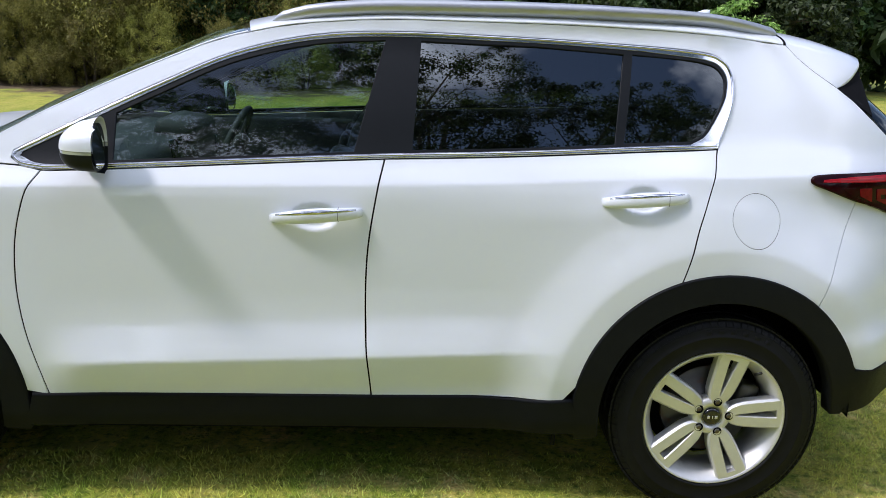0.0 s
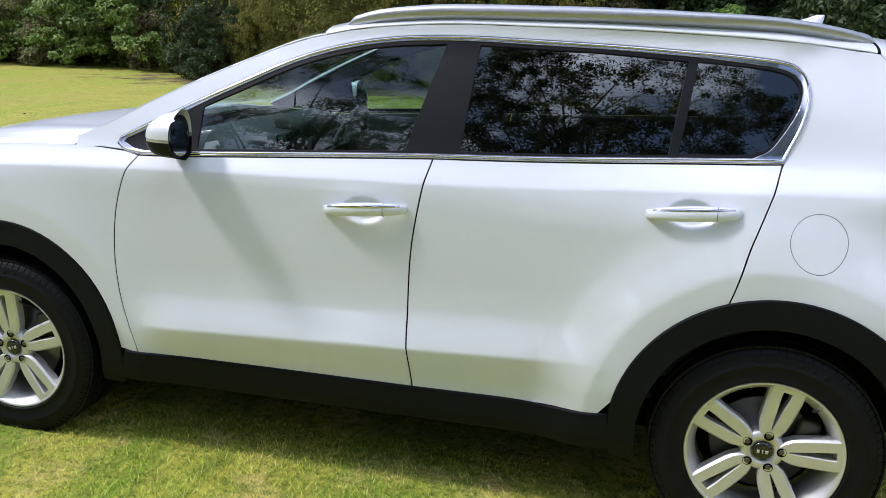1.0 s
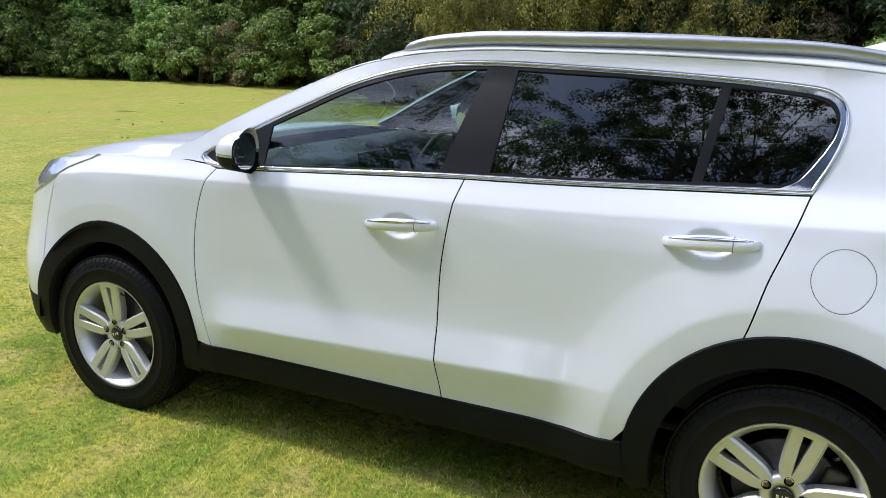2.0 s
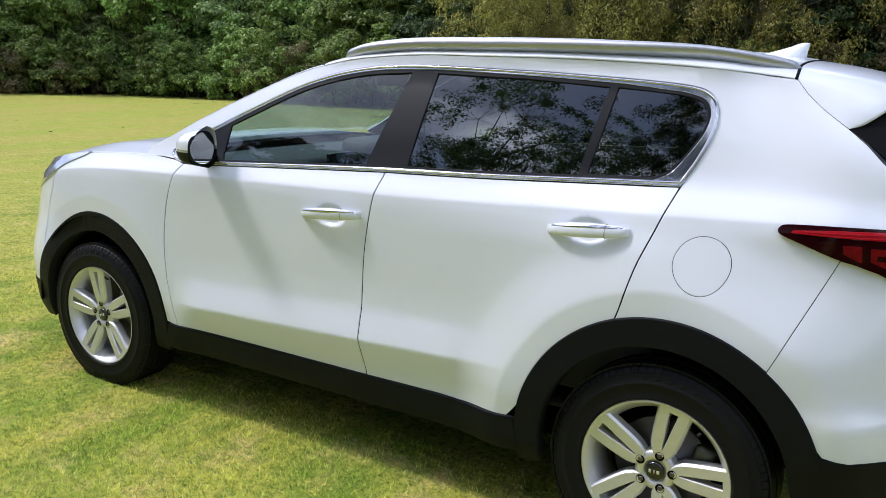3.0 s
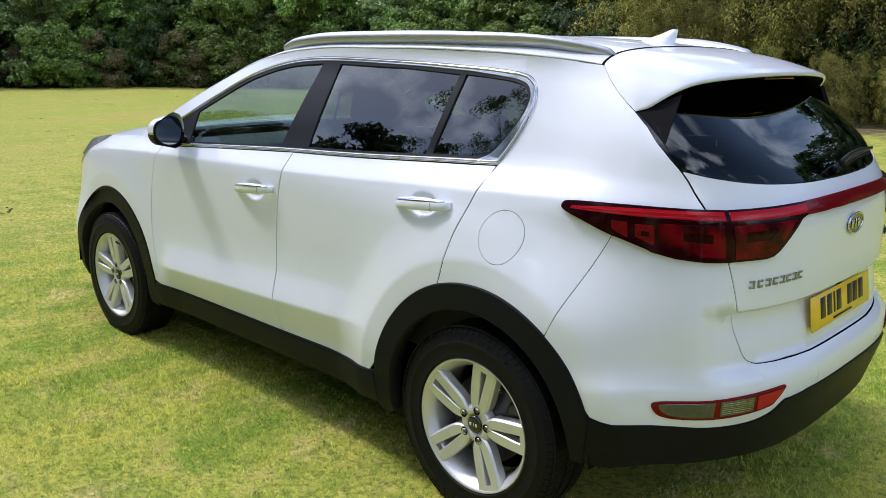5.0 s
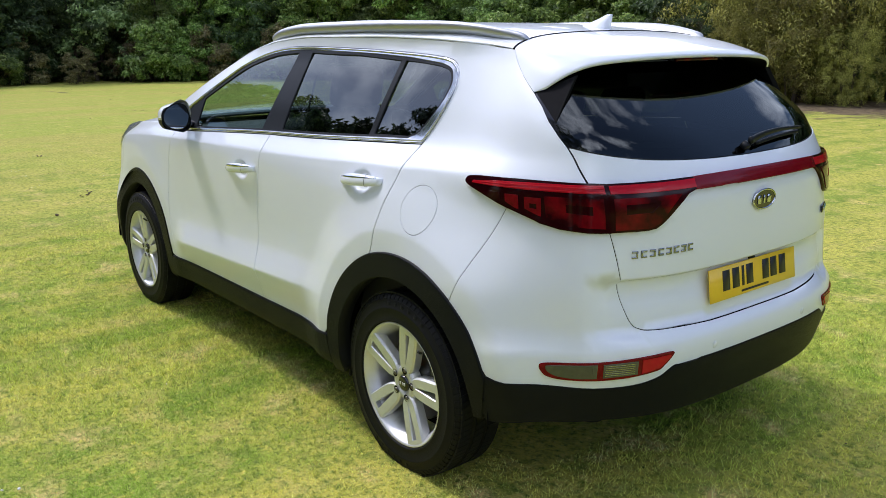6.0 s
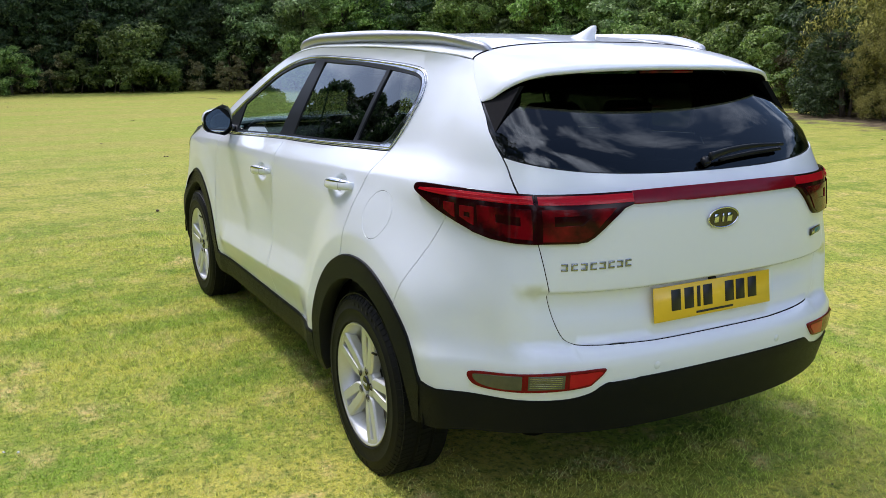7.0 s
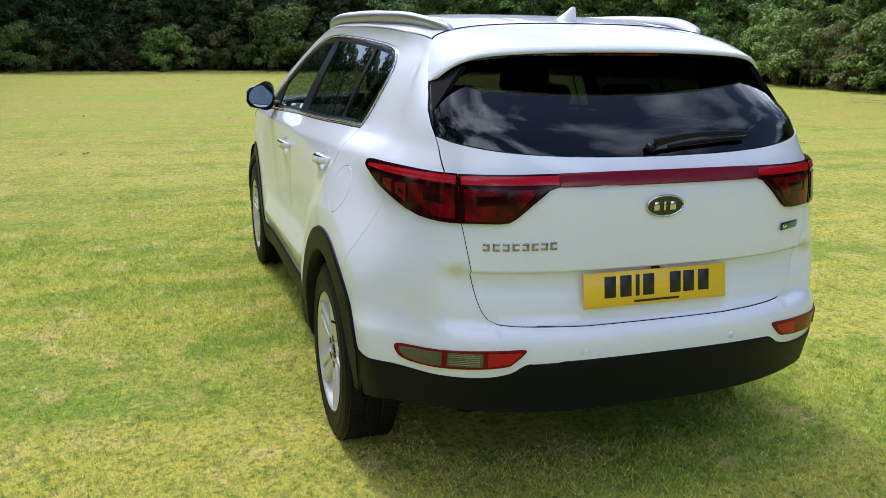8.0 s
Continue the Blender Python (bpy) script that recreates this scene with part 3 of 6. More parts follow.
def cup_grid(grip):
    """Finer points where the scoop is pressed in."""
    x, z = (grip[0][0] + grip[1][0]) / 2 - 0.005, (grip[0][1] + grip[1][1]) / 2 - 0.004
    return [(at_x(x + 0.08 * r * math.cos(a), z), z + 0.048 * r * math.sin(a)) for r in (0.0, 0.2, 0.4, 0.55, 0.65, 0.75, 0.85, 0.95, 1.05) for a in np.arange(0, 2 * math.pi, 0.22 if r else 7.0)]


near_door, far_door = two("front_door", side(*DOOR_F), PAINT, car, gap=0.0033, rim=0.0035, turn=0.0014, step=0.022, dish=cup(GRIP_F), along=LINES + cup_grid(GRIP_F))
near_back_door, far_back_door = two("rear_door", side(*DOOR_R), PAINT, car, gap=0.0032, rim=0.0035, turn=0.0014, step=0.022, dish=cup(GRIP_R), along=LINES + cup_grid(GRIP_R))
FLAP_AT, FLAP_R = (0.087, 0.990), 0.080
flap_ring = side(*arc(*FLAP_AT, FLAP_R, 0, 354, 59))
two("side_panel", SIDE_PANEL, PAINT, car, gap=0.0028, rim=0.0035, turn=0.0014, holes=[flap_ring], along=LINES)
patch("fuel_flap", flap_ring, PAINT, car, gap=0.0028, rim=0.0035, turn=0.0014)
patch("flap_blank", mirrored(flap_ring), PAINT, car, gap=0.0)
two("front_wing", FENDER, PAINT, car, gap=0.0028, rim=0.0035, turn=0.0014, along=LINES)
two("front_bumper", NOSE_SIDE, PAINT, car, gap=0.002)
two("lower_front_bumper", NOSE_BLACK, CLADDING, car, off=0.004)
two("sill_cladding", SILL, CLADDING, car, off=0.012, rim=0.03, turn=0.012)
two("arch_cladding", CLAD_R, CLADDING, car, off=0.010, rim=0.055, turn=0.008, step=0.018)
two("arch_cladding", CLAD_F, CLADDING, car, off=0.006, rim=0.055, turn=0.008, step=0.018)

BUMPER_LOW = spline(tail((-0.70, 0.499), (-0.62, 0.498), (-0.54, 0.503), (-0.48, 0.520), (-0.445, 0.544), (-0.40, 0.553), (-0.2, 0.556)), 3)
TAILGATE_GAP = spline(tail((-0.625, 1.045), (-0.612, 0.98), (-0.594, 0.87), (-0.578, 0.79), (-0.564, 0.73), (-0.547, 0.692), (-0.522, 0.671), (-0.47, 0.662), (-0.25, 0.657)), 5)
BUMPER_L = side((0.50, 1.04), *SEAM[::-1]) + side(*arc(0.0, ARCH_Z, ARCH_R + 0.003, 52, 22, 10)[1:]) + side((0.455, 0.520), (0.52, 0.508)) + BUMPER_LOW
BUMPER = BUMPER_L + mirrored(BUMPER_L) + [(-c, z) for c, z in TAILGATE_GAP] + TAILGATE_GAP[::-1]
bumper = patch("rear_bumper", BUMPER, PAINT, car, gap=0.0002, rim=0.0035, turn=0.0014)
LOW_L = side((0.452, 0.516), (0.428, 0.40), (0.445, 0.362)) + side((0.58, 0.375)) + tail((-0.62, 0.385), (-0.4, 0.374), (-0.1, 0.368))
LOW_BUMPER = LOW_L + mirrored(LOW_L) + [(-c, z) for c, z in side((0.52, 0.506)) + BUMPER_LOW] + (side((0.52, 0.506)) + BUMPER_LOW)[::-1]
patch("lower_rear_bumper", LOW_BUMPER, CLADDING, car, off=0.006, rim=0.05, turn=0.010, label="textured black plastic lower bumper")

GLASS_EDGE = spline(tail((-0.664, 1.285), (-0.667, 1.255), (-0.660, 1.230)), 4)
GLASS_LOW = spline(tail((-0.660, 1.230), (-0.60, 1.213), (-0.45, 1.190), (-0.25, 1.176), (-0.05, 1.172)), 5)
GATE_L = tail((-0.6625, 1.226), (-0.6540, 1.173), (-0.6468, 1.13)) + TAILGATE_GAP
GATE = GATE_L + mirrored(GATE_L) + [(-c, z) for c, z in GLASS_LOW] + GLASS_LOW[::-1]
gate = patch("tailgate", GATE, PAINT, car, gap=0.0030, rim=0.0035, turn=0.0014, step=0.026, along=[(c, z) for c in np.arange(-0.75, 0.75, 0.02) for z in (0.820, 0.8245, 0.8295, 0.8345, 0.840)])
GLASS_SIDE = tail((-0.30, 1.475), (-0.52, 1.455), (-0.597, 1.42), (-0.632, 1.37), (-0.659, 1.31)) + GLASS_EDGE[:-1]
REAR_SCREEN = GLASS_SIDE + GLASS_LOW + [(-c, z) for c, z in (GLASS_SIDE + GLASS_LOW)[::-1]]
patch("rear_screen", REAR_SCREEN, pane_material("dark_rear_screen_glass", (0.06, 0.07, 0.075), 0.052), gate, off=-0.004, gap=0.002, label="dark tinted rear screen")


two("corner_backing", side((0.345, 1.40)) + tail((-0.60, 1.43), (-0.60, 1.30), (-0.655, 1.255)) + side((0.40, 1.27)), GLOSS_BLACK, gate, off=-0.007, rim=0, step=0.04)
patch("screen_border", REAR_SCREEN, GLOSS_BLACK, gate, off=-0.006, holes=[inset(REAR_SCREEN, 0.035)], rim=0, gap=0.001)

# side windows: bright trim, black frame, panes
dlo, dlo_in = side(*DLO), side(*DLO_IN)
two("window_trim", dlo, CHROME, car, off=0.003, holes=[dlo_in], rim=0.010, step=0.02, gap=0.0015, turn=0.005, label="bright chrome window surround")
bead_loop = inset(dlo, 0.0065)
for turned in (list, mirrored):
    loop = turned(bead_loop)
    part("trim_bead", tube([skin(c, z) + normal_of(skin, c, z, Vector((0, -1 if c < 0 else 1, 0))) * 0.0035 for c, z in loop], 0.0042, 8, closed=True), CHROME, car)
panes = [side(*PANE_F), side(*PANE_R), side(*PANE_Q)]
two("window_frame", dlo_in, SATIN_BLACK, car, off=0.000, holes=panes, rim=0.008, step=0.03, label="satin black window frame and pillars")
for pane, mat, doors in ((panes[0], FRONT_GLASS, (near_door, far_door)), (panes[1], REAR_GLASS, (near_back_door, far_back_door)), (panes[2], REAR_GLASS, (near_back_door, far_back_door))):
    patch("window_pane", inset(pane, -0.004), mat, doors[0], off=-0.006, rim=0, fair="y")
    patch("window_pane", mirrored(inset(pane, -0.004)), mat, doors[1], off=-0.006, rim=0, fair="y")

# roof, windscreen, bonnet
roof_line = [(x, -0.648) for x in np.linspace(-1.50, 0.215, 40)]
patch("roof", [(a, b) for a, b in roof_line] + [(a, -b) for a, b in roof_line[::-1]], PAINT, car, surf=top, out=upward, rim=0.01, step=0.022)
patch("roof_lining", [(-1.5, -0.60), (0.3, -0.60), (0.3, 0.60), (-1.5, 0.60)], HEADLINER, car, surf=top, out=upward, off=-0.035, rim=0, step=0.08)
patch("windscreen", [(-2.36, -0.595), (-1.52, -0.595), (-1.52, 0.595), (-2.36, 0.595)], SCREEN_GLASS, car, surf=top, out=upward, off=-0.004, rim=0, step=0.05)
for s in (-1, 1):
    patch("windscreen_pillar", [(-2.36, s * 0.648), (-1.51, s * 0.648), (-1.51, s * 0.60), (-2.36, s * 0.60)], PAINT, car, surf=top, out=upward, step=0.03)
    patch("pillar_cover", [(-2.34, s * 0.648), (-1.51, s * 0.648), (-1.51, s * 0.56), (-2.34, s * 0.56)], TRIM_DARK, car, surf=top, out=upward, off=-0.03, step=0.06, rim=0)
patch("screen_header", [(-1.55, -0.60), (-1.47, -0.60), (-1.47, 0.60), (-1.55, 0.60)], GLOSS_BLACK, car, surf=top, out=upward, off=-0.006, rim=0)
hood_side = [(x, -0.745) for x in np.linspace(-3.36, -2.37, 24)]
patch("bonnet", hood_side + [(a, -b) for a, b in hood_side[::-1]], PAINT, car, surf=bonnet, out=upward, step=0.05, rim=0.015)
patch("cowl", [(-2.365, -0.745), (-2.22, -0.70), (-2.22, 0.70), (-2.365, 0.745)], SATIN_BLACK, car, surf=bonnet, out=upward, off=-0.006, step=0.06)
two("headlamp", HEADLAMP, HEAD_LENS, car, off=0.006, rim=0.02, label="clear headlamp lens with chrome inside")


# ---- lamps ----
LAMP_OUT = (spline(side((0.32, 1.080), (0.282, 1.094), (0.268, 1.103), (0.269, 1.113), (0.285, 1.120), (0.36, 1.124), (0.47, 1.126)), 4) + tail((-0.71, 1.125), (-0.655, 1.124), (-0.6105, 1.124), (-0.6105, 0.983), (-0.66, 0.984))
            + side((0.60, 0.990), (0.54, 1.003), (0.46, 1.030), (0.40, 1.050)))
LAMP_IN = tail((-0.6090, 1.124), (-0.344, 1.127), (-0.344, 1.094), (-0.372, 1.085), (-0.42, 1.045), (-0.465, 1.003), (-0.485, 0.990), (-0.51, 0.985), (-0.6090, 0.983))
LAMP_BAR = tail((-0.341, 1.127), (-0.341, 1.094), (-0.17, 1.093), (0.0001, 1.093), (0.17, 1.093), (0.341, 1.094), (0.341, 1.127), (0.17, 1.128), (0.0001, 1.128), (-0.17, 1.128))
# dark mottling painted into the red imitates uneven glow inside the lens
MID_LENS = material("deep_red_lens", (0.15, 0.002, 0.005), 0.12, spec=0.2, vary=0.3, scale=40, dirt_or_mottle=(0.022, 0.001, 0.002), mottle_scale=13, mottle_from=0.40)
CELL_RED = material("red_reflector", (0.17, 0.003, 0.006), 0.15, spec=0.2, vary=0.5, scale=60)
for flip in (False, True):
    turned = mirrored if flip else list
    lamp = patch("tail_lamp", turned(LAMP_OUT), DARK_LENS, car, off=0.014, rim=0.03, turn=0.006, step=0.03, label="dark red wraparound tail lamp")
    strip = side((0.296, 1.102), (0.30, 1.108), (0.40, 1.1155), (0.50, 1.118)) + tail((-0.70, 1.118), (-0.616, 1.118), (-0.616, 1.0985), (-0.70, 1.100)) + side((0.50, 1.100), (0.40, 1.101))
    patch("light_guide", turned(strip), RED_LENS, lamp, off=0.0165, rim=0.003, turn=0.001, label="bright red upper light strip")
    for lift in (0.0, 0.0085):
        patch("guide_line", turned(side((0.33, 1.1025 + lift * 0.5), (0.50, 1.1025 + lift)) + tail((-0.70, 1.1025 + lift), (-0.620, 1.1015 + lift), (-0.620, 1.1035 + lift), (-0.70, 1.1045 + lift)) + side((0.50, 1.1045 + lift), (0.33, 1.104 + lift * 0.5))), GLOW_LINE, lamp, off=0.0180, rim=0.001, turn=0.0006)
    for k, (x0, x1, z0, z1) in enumerate(((0.362, 0.412, 1.054, 1.087), (0.422, 0.476, 1.036, 1.084), (0.487, 0.546, 1.020, 1.080))):
        cell = side((x0 + 0.004, z0 + 0.022), (x0, z1), (x1 - 0.006, z1), (x1, z0), (x1 - 0.014, z0 + 0.004))
        heart = side((x0 + 0.020, 1.046), (x0 + 0.019, 1.061), (x1 - 0.018, 1.060), (x1 - 0.016, 1.044))
        patch("lamp_cell", turned(inset(cell, 0.002)), (MID_LENS, CELL_RED, CELL_RED)[k], lamp, off=0.0165, rim=0.003, turn=0.001, step=0.015, holes=[turned(heart)] if k == 2 else [])
    patch("lens_panel", turned(tail((-0.735, 1.085), (-0.622, 1.085), (-0.622, 0.995), (-0.70, 1.0), (-0.735, 1.02))), MID_LENS, lamp, off=0.0165,
          holes=[turned(tail((-0.70, 1.065), (-0.645, 1.062), (-0.645, 1.035), (-0.70, 1.04)))], rim=0.003, turn=0.001)
    inner = patch("inner_tail_lamp", turned(LAMP_IN), DARK_LENS, car, off=0.012, rim=0.025, turn=0.005, label="dark red tailgate lamp section")
    patch("light_guide", turned(tail((-0.604, 1.118), (-0.345, 1.121), (-0.345, 1.100), (-0.604, 1.098))), RED_LENS, inner, off=0.0145, rim=0.003, turn=0.001, label="bright red upper light strip")
    patch("lens_panel", turned(tail((-0.598, 1.084), (-0.40, 1.086), (-0.44, 1.048), (-0.475, 1.006), (-0.50, 0.993), (-0.598, 0.990))), MID_LENS, inner, off=0.0145,
          holes=[turned(tail((-0.57, 1.066), (-0.47, 1.068), (-0.50, 1.04), (-0.57, 1.036)))], rim=0.003, turn=0.001)
    fog_out = tail((-0.62, 0.591), (-0.75, 0.583), (-0.795, 0.578), (-0.804, 0.570), (-0.800, 0.552), (-0.786, 0.536), (-0.74, 0.529), (-0.60, 0.534), (-0.50, 0.546), (-0.475, 0.560), (-0.443, 0.594), (-0.452, 0.600), (-0.50, 0.598))
    fog_out = spline(fog_out + fog_out[:1], 4)[:-1]
    fog = patch("bumper_lamp", turned(fog_out), CELL_RED, car, off=0.006, rim=0.012, turn=0.003, step=0.025, label="red fog and reversing lamp cluster")
    patch("red_reflector", turned(tail((-0.548, 0.545), (-0.548, 0.590), (-0.46, 0.595), (-0.453, 0.590), (-0.488, 0.557))), RED_LENS, fog, off=0.0085, rim=0.003, turn=0.001)
    if not flip:
        outer_lens = spline(tail((-0.672, 0.584), (-0.78, 0.574), (-0.792, 0.568), (-0.788, 0.554), (-0.772, 0.542), (-0.735, 0.5365), (-0.672, 0.5395)), 3)
        for lens in (outer_lens, tail((-0.656, 0.584), (-0.562, 0.588), (-0.562, 0.5455), (-0.656, 0.5405))):
            patch("clear_lens", lens, CLEAR_LENS, fog, off=0.0088, rim=0.003, turn=0.001, step=0.02, label="clear ribbed lens")
        for k in range(6):
            z = 0.5475 + 0.0062 * k
            patch("lens_rib", tail((-0.652, z), (-0.570, z + 0.002), (-0.570, z + 0.0035), (-0.652, z + 0.0015)), DARK_CHROME, fog, off=0.0096, rim=0.001, turn=0.0005)
        for k in range(8):
            y = -0.768 + 0.012 * k
            patch("lens_rib", tail((y, 0.548), (y, 0.571 + 0.001 * k), (y + 0.0035, 0.571 + 0.001 * k), (y + 0.0035, 0.548)), CLEAR_LENS, fog, off=0.0098, rim=0.001, turn=0.0005)
    else:
        patch("clear_lens", mirrored(tail((-0.785, 0.578), (-0.69, 0.585), (-0.69, 0.538), (-0.765, 0.535))), MID_LENS, fog, off=0.0085, rim=0.003, turn=0.001)
patch("lamp_bar", LAMP_BAR, BAR_LENS, gate, off=0.013, rim=0.02, turn=0.005, step=0.02, label="red light strip joining the tail lamps")


# ---- spoiler, roof rails, fin, wiper ----
def spoiler_half(s):
    seam = [top(0.2225, s * 0.648 * k / 14) for k in range(15)] + [skin(-s * at_x(x, z), z) for x, z in spline(SPOILER_SEAM, 3)]
    edge = spline([(0.562, 0.0, 1.499), (0.557, 0.2, 1.497), (0.540, 0.38, 1.490), (0.512, 0.50, 1.478), (0.482, 0.565, 1.457), (0.450, 0.602, 1.430), (0.420, 0.622, 1.407), (0.386, 0.640, 1.386)], 6)
    n = len(seam)
    edge = [Vector(edge[round(i * (len(edge) - 1) / (n - 1))]) for i in range(n)]
    return seam, [Vector((e.x, s * e.y, e.z)) for e in edge]


def spoiler(first, last):
    rows = []
    for s in (-1, 1):
        seam, edge = spoiler_half(s)
        lines = []
        for a, b in zip(seam, edge):
            d = b - a
            line = [a + d * (k / 8) + Vector((0, 0, 0.010 * math.sin(math.pi * k / 8) * min(1, d.length / 0.2))) for k in range(9)]
            thick = min(1.0, d.length / 0.12)
            line.append(b + Vector((0.004, 0, -0.008)) * thick)
            line.append(b + Vector((-0.004, 0, -0.014)) * thick)
            line.append(b + Vector((-0.05, 0, -0.018)) * thick)
            line.append(a + d * 0.25 + Vector((0, -s * 0.01, -0.045)) * thick)
            lines.append(line[first:last])
        rows.append(lines)
    strip = rows[0][::-1] + rows[1][1:]
    bm = bmesh.new()
    grid = [[bm.verts.new(p) for p in line] for line in strip]
    for r, q in zip(grid, grid[1:]):
        for i in range(len(r) - 1):
            bm.faces.new((r[i], q[i], q[i + 1], r[i + 1]))
    bmesh.ops.recalc_face_normals(bm, faces=bm.faces)
    return bm


spoil = part("spoiler", spoiler(0, 11), PAINT, car)
DULL_BLACK = material("dull_black_plastic", (0.007, 0.007, 0.008), 0.75, spec=0.08, vary=0.2, scale=60)
part("spoiler_lining", spoiler(10, 13), DULL_BLACK, spoil)
seal_line = [top(0.2188, 0.648 * k / 20) - Vector((0, 0, 0.0008)) for k in range(-20, 21)]
part("roof_seal", tube(seal_line, 0.0040, 8, squash=(1.3, 0.9)), DULL_BLACK, spoil)
part("brake_light", box((0.012, 0.24, 0.014), (0.542, 0.0, 1.480), 0.003), MID_LENS, spoil, "red high-level brake light")
for flip in (False, True):
    s = 1 if flip else -1
    lift = Vector((0.003, -s * 0.004, 0))
    low, tip = skin(at_y(s * 0.662, 1.300), 1.300) + lift, Vector((0.492, s * 0.560, 1.438))
    corners = [Vector((0.386, s * 0.640, 1.386)) + lift, tip, low]
    bm = bmesh.new()
    outer = [bm.verts.new(p) for p in corners]
    inner_ring = [bm.verts.new(p + Vector((-0.008, -s * 0.02, 0))) for p in corners]
    bm.faces.new(outer)
    bm.faces.new(inner_ring[::-1])
    for i in range(3):
        bm.faces.new((outer[i], outer[(i + 1) % 3], inner_ring[(i + 1) % 3], inner_ring[i]))
    bmesh.ops.recalc_face_normals(bm, faces=bm.faces)
    part("spoiler_fin", bm, DULL_BLACK, gate, "black fin beside the rear screen", flat=True)


def roof_z(x, y):
    best = min((abs(top(x, w).y - y), top(x, w).z) for w in np.linspace(-0.648, 0.648, 160))
    return best[1]


for s in (-1, 1):
    line = spline([(-1.44, 0.584, 0.002), (-1.38, 0.594, 0.016), (-1.25, 0.602, 0.031), (-0.9, 0.605, 0.035), (-0.4, 0.596, 0.034), (-0.10, 0.575, 0.030), (0.08, 0.546, 0.022), (0.17, 0.522, 0.010), (0.222, 0.510, -0.004)], 5)
    rail = part("roof_rail", tube([(x, s * y, roof_z(x, s * y) + h * 0.82 - 0.008) for x, y, h in line], 0.019, 14, squash=(1.3, 1.3), taper=lambda k: min(1.0, 0.35 + 7.0 * k, 0.5 + 9.0 * (1 - k))), RAIL, car, "silver satin roof rail")


for s in (-1, 1):
    part("roof_moulding", tube([(x, s * (0.525 - 0.02 * smooth(-0.2, 0.2, x)), roof_z(x, s * 0.52) + 0.0005) for x in np.linspace(-1.44, 0.205, 40)], 0.006, 8, squash=(1.4, 0.7)), SATIN_BLACK, car)


def fin():
    bm, rings = bmesh.new(), []
    for z, x0, x1, w in ((-0.012, -0.035, 0.165, 0.050), (0.004, -0.030, 0.163, 0.045), (0.015, 0.000, 0.162, 0.034), (0.030, 0.058, 0.164, 0.023), (0.046, 0.108, 0.167, 0.015), (0.056, 0.132, 0.168, 0.010), (0.060, 0.144, 0.167, 0.006)):
        ring = []
        for k in range(20):
            a = 2 * math.pi * k / 20
            t = (1 - math.cos(a)) / 2
            ring.append(bm.verts.new((x0 + (x1 - x0) * t, w * math.sin(a) * (0.35 + 0.75 * t) * (1 if t < 0.97 else 0.6), 1.579 + z - 0.02 * t * (1 - min(1, max(0, z) / 0.03)))))
        rings.append(ring)
    for r, q in zip(rings, rings[1:]):
        for i in range(20):
            bm.faces.new((r[i], r[(i + 1) % 20], q[(i + 1) % 20], q[i]))
    bm.faces.new(rings[-1])
    bmesh.ops.recalc_face_normals(bm, faces=bm.faces)
    return bm


part("aerial_fin", fin(), PAINT, car, "white shark-fin aerial")

wiper_line = [tuple(skin(at_y(y, z), z) + Vector((0.026, 0, 0.016))) for y, z in ((-0.016, 1.196), (0.03, 1.204), (0.10, 1.213), (0.20, 1.219), (0.34, 1.218))]
wiper = part("rear_wiper", tube(spline(wiper_line, 5), 0.015, 10, squash=(0.55, 1.0), taper=lambda k: 1.0 - 0.62 * k), SATIN_BLACK, car, "black rear wiper")
blade_line = [tuple(skin(at_y(y, z), z) + Vector((0.008, 0, 0.005))) for y, z in ((0.04, 1.192), (0.12, 1.200), (0.22, 1.207), (0.34, 1.212))]
part("wiper_blade", tube(spline(blade_line, 5), 0.007, 8), RUBBER, wiper)
part("wiper_pivot", joined(lathe([(0.0, -0.014), (0.011, -0.014), (0.014, -0.009), (0.015, 0.010), (0.0, 0.010)], 20)), SATIN_BLACK, wiper).matrix_basis = pose(0.768, -0.02, 1.196, 0, 0, 90) @ pose(0, 0, 0, 40, 0, 0)

# ---- number plate, badges ----
plate_pose = pose(0.829, -0.002, 0.766, 0, -8, 0)
plate = part("number_plate", box((0.005, 0.520, 0.111), bevel=0.0015, segments=1), PLATE, car, "yellow number plate with black characters")
plate.matrix_basis = plate_pose
for k, y in enumerate((-0.168, -0.112, -0.070, -0.030, 0.068, 0.118, 0.174)):
    part("plate_bar", box((0.0016, 0.014 if k == 2 else 0.040, 0.068), (0.0032, y, 0.008), 0.0004, segments=1), PRINT, plate)
part("dealer_line", box((0.0016, 0.165, 0.007), (0.0032, 0.0, -0.043), 0.0003, segments=1), PRINT, plate)
part("reversing_camera", box((0.018, 0.026, 0.012), (0.812, 0.0, 0.822), 0.004), SATIN_BLACK, gate, "small black reversing camera")

badge_at = pose(0.8405, -0.002, 1.024, 0, 0, 90)


def oval(a, b, y, n=40):
    return [(a * math.cos(2 * math.pi * k / n), y, b * math.sin(2 * math.pi * k / n)) for k in range(n)]


badge_bm = bmesh.new()
badge_bm.faces.new([badge_bm.verts.new(p) for p in oval(0.064, 0.0315, -0.003)])
extruded = bmesh.ops.extrude_face_region(badge_bm, geom=list(badge_bm.faces))
bmesh.ops.translate(badge_bm, vec=(0, 0.008, 0), verts=[v for v in extruded["geom"] if isinstance(v, bmesh.types.BMVert)])
bmesh.ops.recalc_face_normals(badge_bm, faces=badge_bm.faces)
badge = part("badge", badge_bm, GLOSS_BLACK, car, "black oval badge with chrome rim", flat=True)
badge.matrix_basis = badge_at
part("badge_rim", tube(oval(0.065, 0.0325, -0.003), 0.0035, 8, closed=True), CHROME, badge)
